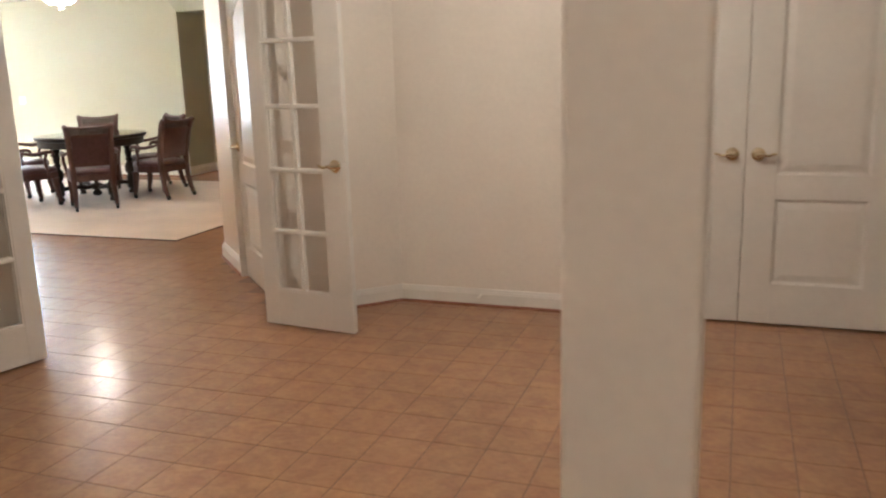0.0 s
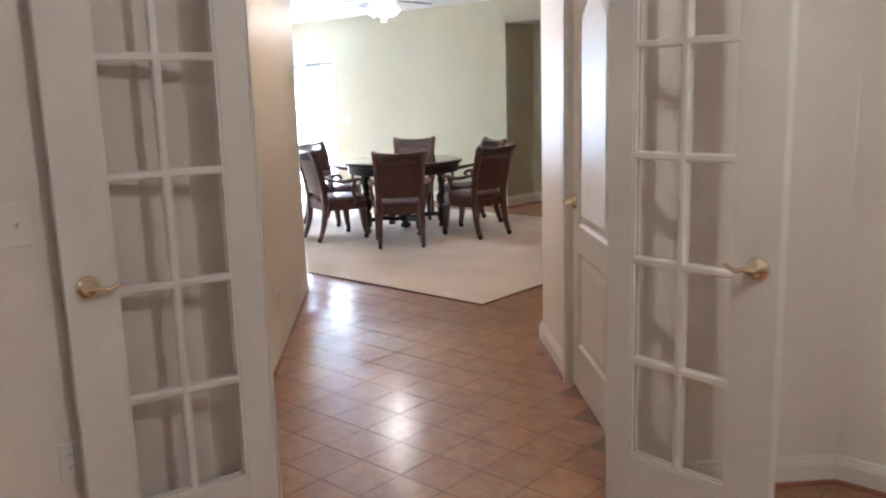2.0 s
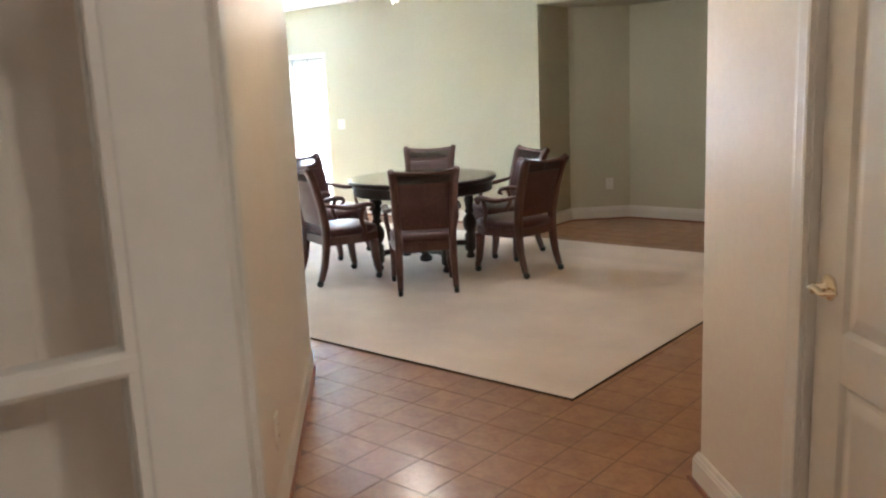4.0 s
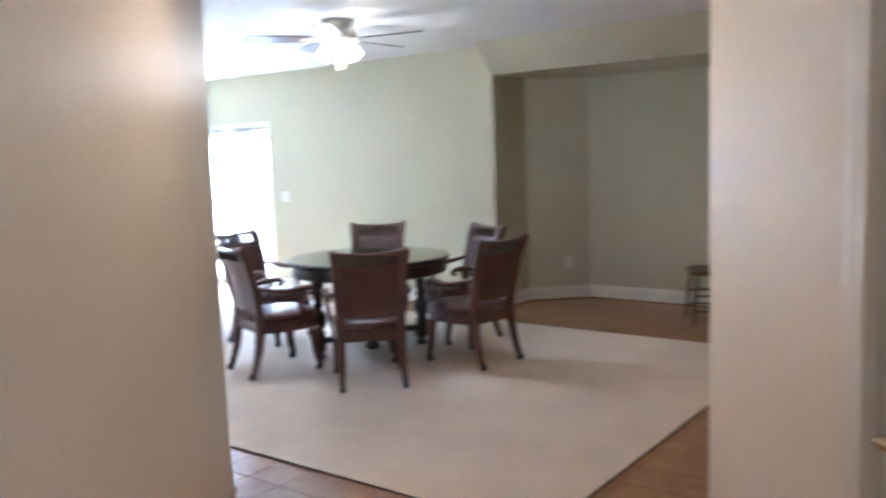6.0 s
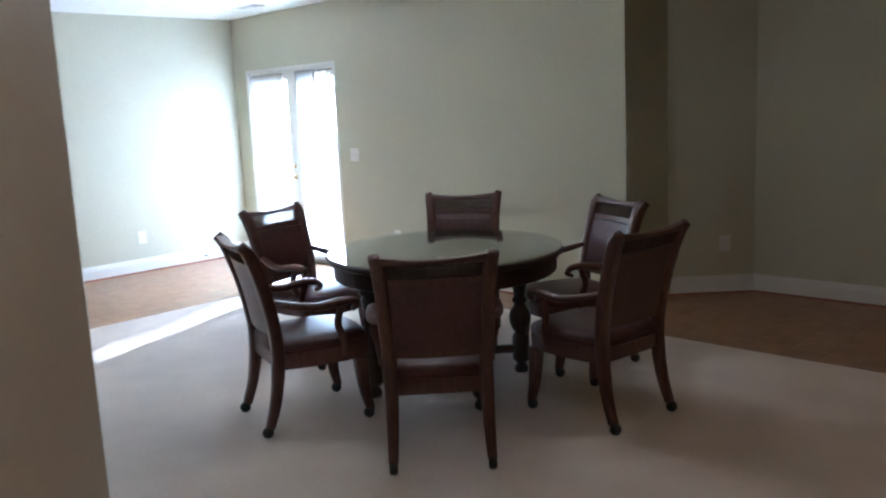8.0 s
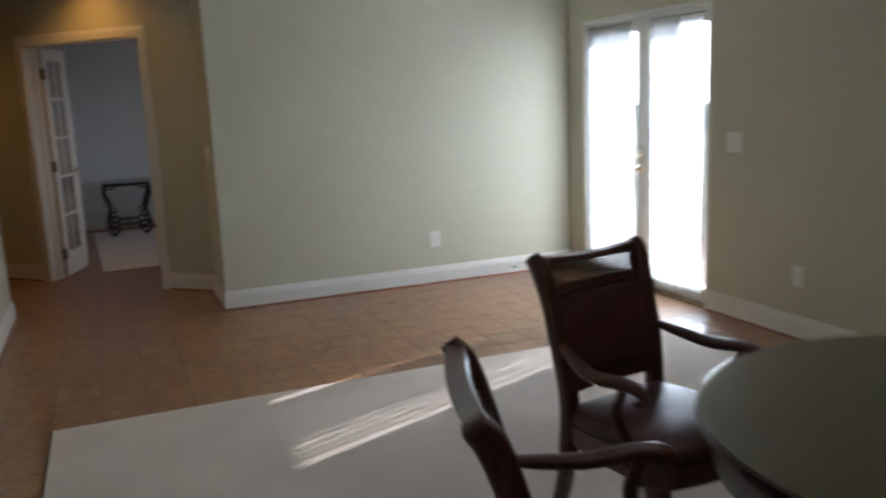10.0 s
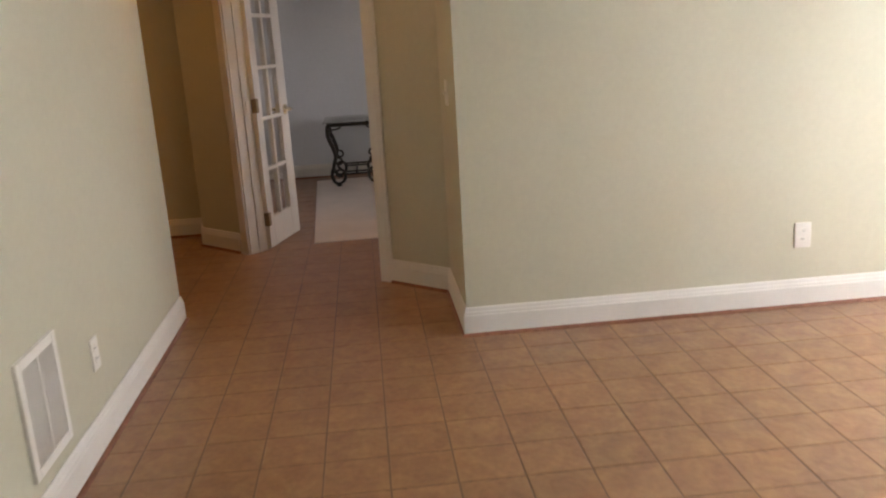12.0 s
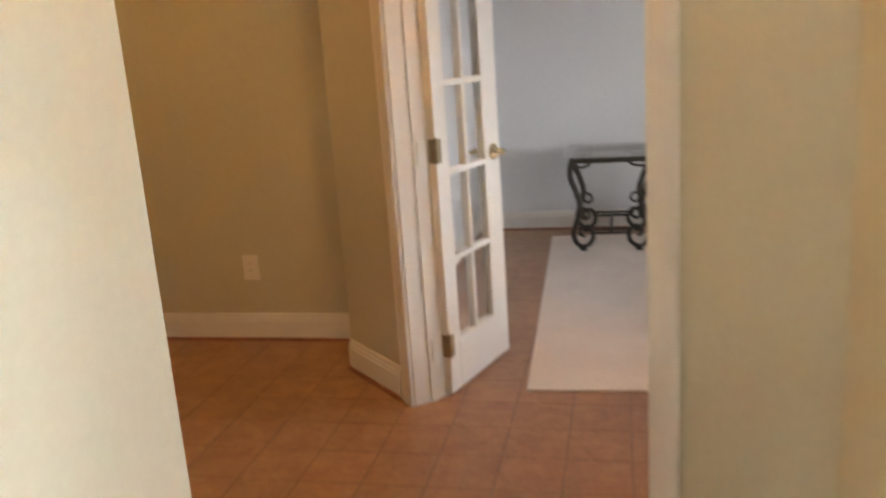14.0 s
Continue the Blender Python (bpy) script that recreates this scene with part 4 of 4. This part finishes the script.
        add_tube(bm, pts, 0.0035, 4)
    for j in range(8):
        z = 0.803 + j * 0.0082
        pts = [((back_half(z) - 0.016) * u, back_y(z) - 0.018 * (1 - u * u), z) for u in (-1, -0.6, -0.2, 0.2, 0.6, 1)]
        add_tube(bm, pts, 0.0032, 4)
    part("cane_panel", bm, CANE, ch, "open woven cane panel")
    return ch


def facing(x, y, fx, fy):
    return pose(x, y, 0.013, 0, 0, math.degrees(math.atan2(-fx, fy)))


first = dining_chair(facing(-6.143, 7.750, -0.72, 0.69))
for x, y, fx, fy in ((-7.175, 7.578, 0.31, 0.95), (-5.788, 8.665, -0.99, 0.13), (-8.095, 8.397, 0.98, 0.19), (-7.502, 9.390, 0.577, -0.816), (-6.455, 9.470, -0.41, -0.91)):
    copy_thing(first, facing(x, y, fx, fy))


# ---- ceiling fan ----
def ceiling_fan(at):
    f = thing("ceiling_fan", Matrix.Translation(at), "white ceiling fan with walnut blades and lit glass shades", "ceiling fan")
    part("housing", add_lathe(bmesh.new(), [(0.02, 0.0), (0.115, -0.001), (0.120, -0.03), (0.105, -0.05), (0.105, -0.06), (0.125, -0.07), (0.130, -0.10), (0.128, -0.14), (0.105, -0.165), (0.06, -0.175), (0.02, -0.176)], 32), FANBODY, f, "off-white motor housing", True)
    part("light_kit", add_lathe(bmesh.new(), [(0.02, -0.150), (0.05, -0.153), (0.058, -0.165), (0.060, -0.182), (0.05, -0.198), (0.02, -0.206)], 24), FANBODY, f, smooth=True)
    for i in range(5):
        a = radians(14 + 72 * i)
        r = Matrix.Rotation(a, 4, "Z")
        pts = [(0.20, -0.045), (0.24, -0.060), (0.45, -0.068), (0.62, -0.066), (0.655, -0.045), (0.665, 0.0), (0.655, 0.045), (0.62, 0.066), (0.45, 0.068), (0.24, 0.060), (0.20, 0.045)]
        bm = add_prism(bmesh.new(), pts, -0.004, 0.004)
        b = part("blade", bm, BLADE, f, "walnut fan blade", m=r @ Matrix.Translation((0, 0, -0.135)) @ Matrix.Rotation(radians(11), 4, "X"))
        bm = bmesh.new()
        add_plate(bm, [(0.11, -0.008), (0.20, -0.006), (0.27, -0.006), (0.27, 0.0), (0.11, 0.0)], -0.02, 0.02)
        part("blade_iron", bm, FANBODY, b)
    for i in range(4):
        a = radians(35 + 90 * i)
        m = Matrix.Rotation(a, 4, "Z") @ Matrix.Translation((0.050, 0, -0.165)) @ Matrix.Rotation(radians(-38), 4, "Y") @ Matrix.Rotation(radians(180), 4, "X")
        neck = part("lamp_arm", add_lathe(bmesh.new(), [(0.012, -0.02), (0.014, 0.0), (0.024, 0.01), (0.024, 0.03)], 14), FANBODY, f, m=m, smooth=True)
        part("shade", add_lathe(bmesh.new(), [(0.024, 0.028), (0.036, 0.042), (0.050, 0.066), (0.053, 0.090), (0.047, 0.112), (0.056, 0.132), (0.050, 0.130), (0.044, 0.112), (0.020, 0.10)], 18), SHADE, neck, "lit frosted tulip glass shade", True)
    for x in (-0.025, 0.03):
        part("pull_chain", add_tube(bmesh.new(), [(x, 0.01, -0.20), (x, 0.01, -0.325)], 0.0018, 6), BRASS, f)
        part("pull_knob", add_lathe(bmesh.new(), [(0.002, 0), (0.007, 0.006), (0.008, 0.02), (0.004, 0.03)], 10, (x, 0.01, -0.353)), FANBODY, f)
    return f


ceiling_fan(FAN)

for place, watts, colour in DOWNLIGHTS:
    d = thing("downlight", pose(place[0], place[1], CEIL), "white recessed ceiling downlight, lit", "downlight", "recessed downlights")
    bm = bmesh.new()
    rings = [[bm.verts.new((r * math.cos(2 * math.pi * i / 28), r * math.sin(2 * math.pi * i / 28), z)) for i in range(28)] for r, z in ((0.058, -0.001), (0.062, -0.007), (0.088, -0.008), (0.094, 0.0))]
    for a, b in zip(rings, rings[1:]):
        for i in range(28):
            bm.faces.new((a[i], a[(i + 1) % 28], b[(i + 1) % 28], b[i]))
    part("trim_ring", bm, FANBODY, d)
    part("lens", add_lathe(bmesh.new(), [(0.0, -0.004), (0.058, -0.004), (0.058, -0.001), (0.0, -0.001)], 28), LENS, d, "glowing frosted lens")

for place, watts in DOMES:
    d = thing("dome_light", pose(place[0], place[1], CEIL), "lit flush glass dome ceiling light", "ceiling light", "dome lights")
    part("base_ring", add_lathe(bmesh.new(), [(0.15, -0.02), (0.155, -0.018), (0.155, 0.0), (0.0, 0.0)], 28), FANBODY, d)
    part("glass_dome", add_lathe(bmesh.new(), [(0.0, -0.07), (0.05, -0.068), (0.10, -0.052), (0.14, -0.025), (0.145, -0.02), (0.0, -0.02)], 28), LENS, d, "glowing frosted glass dome", True)

v = thing("ceiling_vent", pose(-10.68, 10.0, CEIL), "white ceiling air vent near the garden doors", "vent")
part("vent_frame", box((-0.17, -0.07, -0.008), (0.17, 0.07, 0.0), 0.002), FANBODY, v)
for i in range(6):
    part("slat", box((-0.145, -0.05 + i * 0.018, -0.012), (0.145, -0.042 + i * 0.018, -0.0085)), FANBODY, v)


# ---- alcove chair with cushion ----
def side_chair(m):
    c = thing("side_chair", m, "worn brown wooden side chair standing in the alcove", "chair")
    bm = add_prism(bmesh.new(), [(-0.185, -0.18), (0.185, -0.18), (0.215, 0.16), (0.18, 0.20), (-0.18, 0.20), (-0.215, 0.16)], 0.425, 0.462)
    bmesh.ops.bevel(bm, geom=list(bm.edges), offset=0.010, segments=2, affect="EDGES")
    part("seat", bm, OAK, c)
    legs = {}
    for s in (-1, 1):
        for e, y0, y1 in ((0, -0.155, -0.205), (1, 0.155, 0.195)):
            p0, p1 = Vector((s * 0.205, y1, 0.0)), Vector((s * 0.165, y0, 0.43))
            legs[s, e] = (p0, p1)
            bm = bmesh.new()
            d = p1 - p0
            prof = [0.011, 0.014, 0.017, 0.014, 0.019, 0.021, 0.017, 0.015, 0.012]
            add_tube(bm, [p0 + d * (i / 8) for i in range(9)], prof, 12, 1.0, (0, 1, 0))
            part("leg", bm, OAK, c, smooth=True)
    def at(key, t):
        a, b = legs[key]
        return a + (b - a) * t
    for t in (0.36, 0.66):
        for a, b in (((-1, 1), (1, 1)), ((-1, 0), (1, 0))):
            part("rung", add_tube(bmesh.new(), [at(a, t), (at(a, t) + at(b, t)) / 2, at(b, t)], [0.008, 0.011, 0.008], 8), OAK, c, smooth=True)
        for s in (-1, 1):
            a, b = at((s, 0), t - 0.07), at((s, 1), t - 0.07)
            part("rung", add_tube(bmesh.new(), [a, (a + b) / 2, b], [0.008, 0.011, 0.008], 8), OAK, c, smooth=True)
    for s in (-1, 1):
        pts = curve_points([(s * 0.172, -0.165, 0.45), (s * 0.182, -0.19, 0.65), (s * 0.192, -0.225, 0.88), (s * 0.198, -0.265, 1.08)], 5)
        part("back_post", add_tube(bmesh.new(), pts, [0.017 - 0.006 * i / len(pts) for i in range(len(pts))], 10), OAK, c, smooth=True)
    for z, y in ((0.92, -0.232), (1.01, -0.250)):
        part("back_slat", box((-0.19, y - 0.008, z - 0.028), (0.19, y + 0.008, z + 0.028), 0.006), OAK, c)
    return c


sc = pose(-5.005, 10.82, 0.0, 0, 0, 119)
side_chair(sc)
bm = bmesh.new()
bmesh.ops.create_icosphere(bm, subdivisions=4, radius=1.0)
for vert in bm.verts:
    x, y, z = vert.co
    taper = 1.0 - 0.55 * max(0.0, z) ** 1.2
    wob = 1 + 0.05 * noise.noise((x * 2.5, y * 2.5, z * 2.5))
    vert.co = (x * 0.165 * taper * wob, y * 0.075 * wob, (z + (0.10 if z < -0.6 else 0)) * 0.215 * wob)
cushion = tagged(mesh_ob("cushion", bm, RUSSET, smooth=True, m=sc @ pose(0, -0.115, 0.652, 12, 0, 0)), "russet leather cushion leaning on the alcove chair", "cushion")


# ---- iron console table in the study ----
def iron_table(m):
    t = thing("iron_table", m, "scrolled dark iron table with a glass top", "table")
    part("glass_top", box((-0.34, -0.265, 0.628), (0.34, 0.265, 0.638), 0.003), TABLEGLASS, t, "clear glass top")
    bm = bmesh.new()
    for lo, hi in (((-0.30, -0.235, 0.575), (0.30, -0.205, 0.626)), ((-0.30, 0.205, 0.575), (0.30, 0.235, 0.626)), ((-0.30, -0.205, 0.590), (-0.27, 0.205, 0.626)), ((0.27, -0.205, 0.590), (0.30, 0.205, 0.626))):
        add_box(bm, lo, hi, 0.006)
    part("top_frame", bm, IRON, t)
    for e in (-1, 1):
        x = e * 0.27
        for s in (-1, 1):
            pts = curve_points([(x, s * 0.225, 0.600), (x, s * 0.232, 0.50), (x, s * 0.200, 0.40), (x, s * 0.178, 0.30), (x, s * 0.200, 0.20), (x, s * 0.222, 0.12), (x, s * 0.205, 0.05), (x, s * 0.165, 0.025), (x, s * 0.118, 0.055), (x, s * 0.105, 0.115), (x, s * 0.135, 0.165), (x, s * 0.175, 0.150), (x, s * 0.180, 0.110), (x, s * 0.155, 0.095)], 4)
            n = len(pts)
            part("leg", add_tube(bmesh.new(), pts, [0.020 - 0.010 * i / n for i in range(n)], 8, 1.3, (1, 0, 0)), IRON, t, smooth=True)
            part("foot", add_lathe(bmesh.new(), [(0.022, 0.0), (0.026, 0.006), (0.016, 0.02), (0.012, 0.035)], 12, (x, s * 0.165, 0.0)), IRON, t, smooth=True)
            sc_pts = curve_points([(x, s * 0.225, 0.56), (x, s * 0.15, 0.565), (x, s * 0.115, 0.585), (x, s * 0.14, 0.605)], 4)
            part("scroll", add_tube(bmesh.new(), sc_pts, 0.009, 8), IRON, t, smooth=True)
            sp = curve_points([(x, s * 0.178, 0.29), (x, s * 0.135, 0.275), (x, s * 0.125, 0.235), (x, s * 0.155, 0.215), (x, s * 0.178, 0.24)], 4)
            part("scroll", add_tube(bmesh.new(), sp, 0.010, 8), IRON, t, smooth=True)
        for z in (0.118, 0.142):
            part("stretcher", add_tube(bmesh.new(), [(x, -0.12, z), (x, 0.12, z)], 0.009, 8), IRON, t)
    part("long_stretcher", add_tube(bmesh.new(), [(-0.27, 0, 0.132), (0.27, 0, 0.132)], 0.010, 8), IRON, t)
    return t


iron_table(pose(-16.20, 7.12, 0.0125, 0, 0, 0) @ Matrix.Diagonal((1.0, 1.06, 0.955, 1.0)))


# ---- floor tiles ----
PITCH, X0, Y0, SIZE = 0.2137, -13.410, 7.640, 0.2088


def tile_verts(ox, oy, turn):
    h, c = SIZE / 2, 0.0020
    pts = []
    for a, z in ((h, -0.006), (h, -0.0016), (h - c, 0.0)):
        for sx, sy in ((-1, -1), (1, -1), (1, 1), (-1, 1)):
            x, y = sx * a, sy * a
            for _ in range(turn):
                x, y = -y, x
            pts.append((ox + x, oy + y, z))
    return pts


TILE_FACES = [(0, 1, 5, 4), (1, 2, 6, 5), (2, 3, 7, 6), (3, 0, 4, 7), (4, 5, 9, 8), (5, 6, 10, 9), (6, 7, 11, 10), (7, 4, 8, 11), (8, 9, 10, 11)]
tile_me = bpy.data.meshes.new("tile")
tile_me.from_pydata(tile_verts(0, 0, 0), [], TILE_FACES)
tile_me.materials.append(TILE)


def on_floor(x, y):
    s, d = x + y, y - x
    rug_in = -9.68 < x < -4.38 and 6.70 < y < 9.86 or -16.2 < x < -13.85 and 6.92 < y < 8.6
    if rug_in:
        return False
    main = -11.7 < x < -2.1 and 6.18 < y < 11.5
    hall = 0.50 < s < 2.75 and 6.8 < d < 12.0 and y < 6.4
    front = -3.3 < x < 2.6 and -1.2 < y < 5.45 and d < 7.25
    rear = -14.35 < x < -11.6 and 3.4 < y < 7.7 and d < 20.3
    study = -16.65 < x < -12.7 and 6.1 < y < 9.2 and d > 19.9
    return main or hall or front or rear or study


def near_walk(x, y):
    s, d = x + y, y - x
    return (-13.5 < x < -9.85 and 6.2 < y < 7.75) or (0.55 < s < 2.7 and 6.2 < d < 11.2)


rnd = random.Random(5)
joined_v, joined_f, singles = [], [], 0
for i in range(-16, 78):
    for j in range(-42, 20):
        x, y = X0 + (i + 0.5) * PITCH, Y0 + (j + 0.5) * PITCH
        if not on_floor(x, y):
            continue
        if near_walk(x, y) and singles < 300:
            ob = new("tile", tile_me)
            ob.parent = slab
            ob.matrix_basis = Matrix.Translation((x, y, rnd.uniform(-0.0007, 0.0))) @ Matrix.Rotation(rnd.uniform(-0.006, 0.006), 4, "Z") @ Matrix.Rotation(rnd.uniform(-0.0025, 0.0025), 4, "X")
            singles += 1
        else:
            k = len(joined_v)
            joined_v += [(a, b, c + 0.0) for a, b, c in tile_verts(x + rnd.uniform(-0.0006, 0.0006), y + rnd.uniform(-0.0006, 0.0006), 0)]
            joined_f += [tuple(k + q for q in f) for f in TILE_FACES]
me = bpy.data.meshes.new("floor_tiles")
me.from_pydata(joined_v, [], joined_f)
me.materials.append(TILE)
rest = new("floor_tiles", me)
rest.parent = slab
tagged(rest, "brown glazed clay tiles further off", kind="stuff")
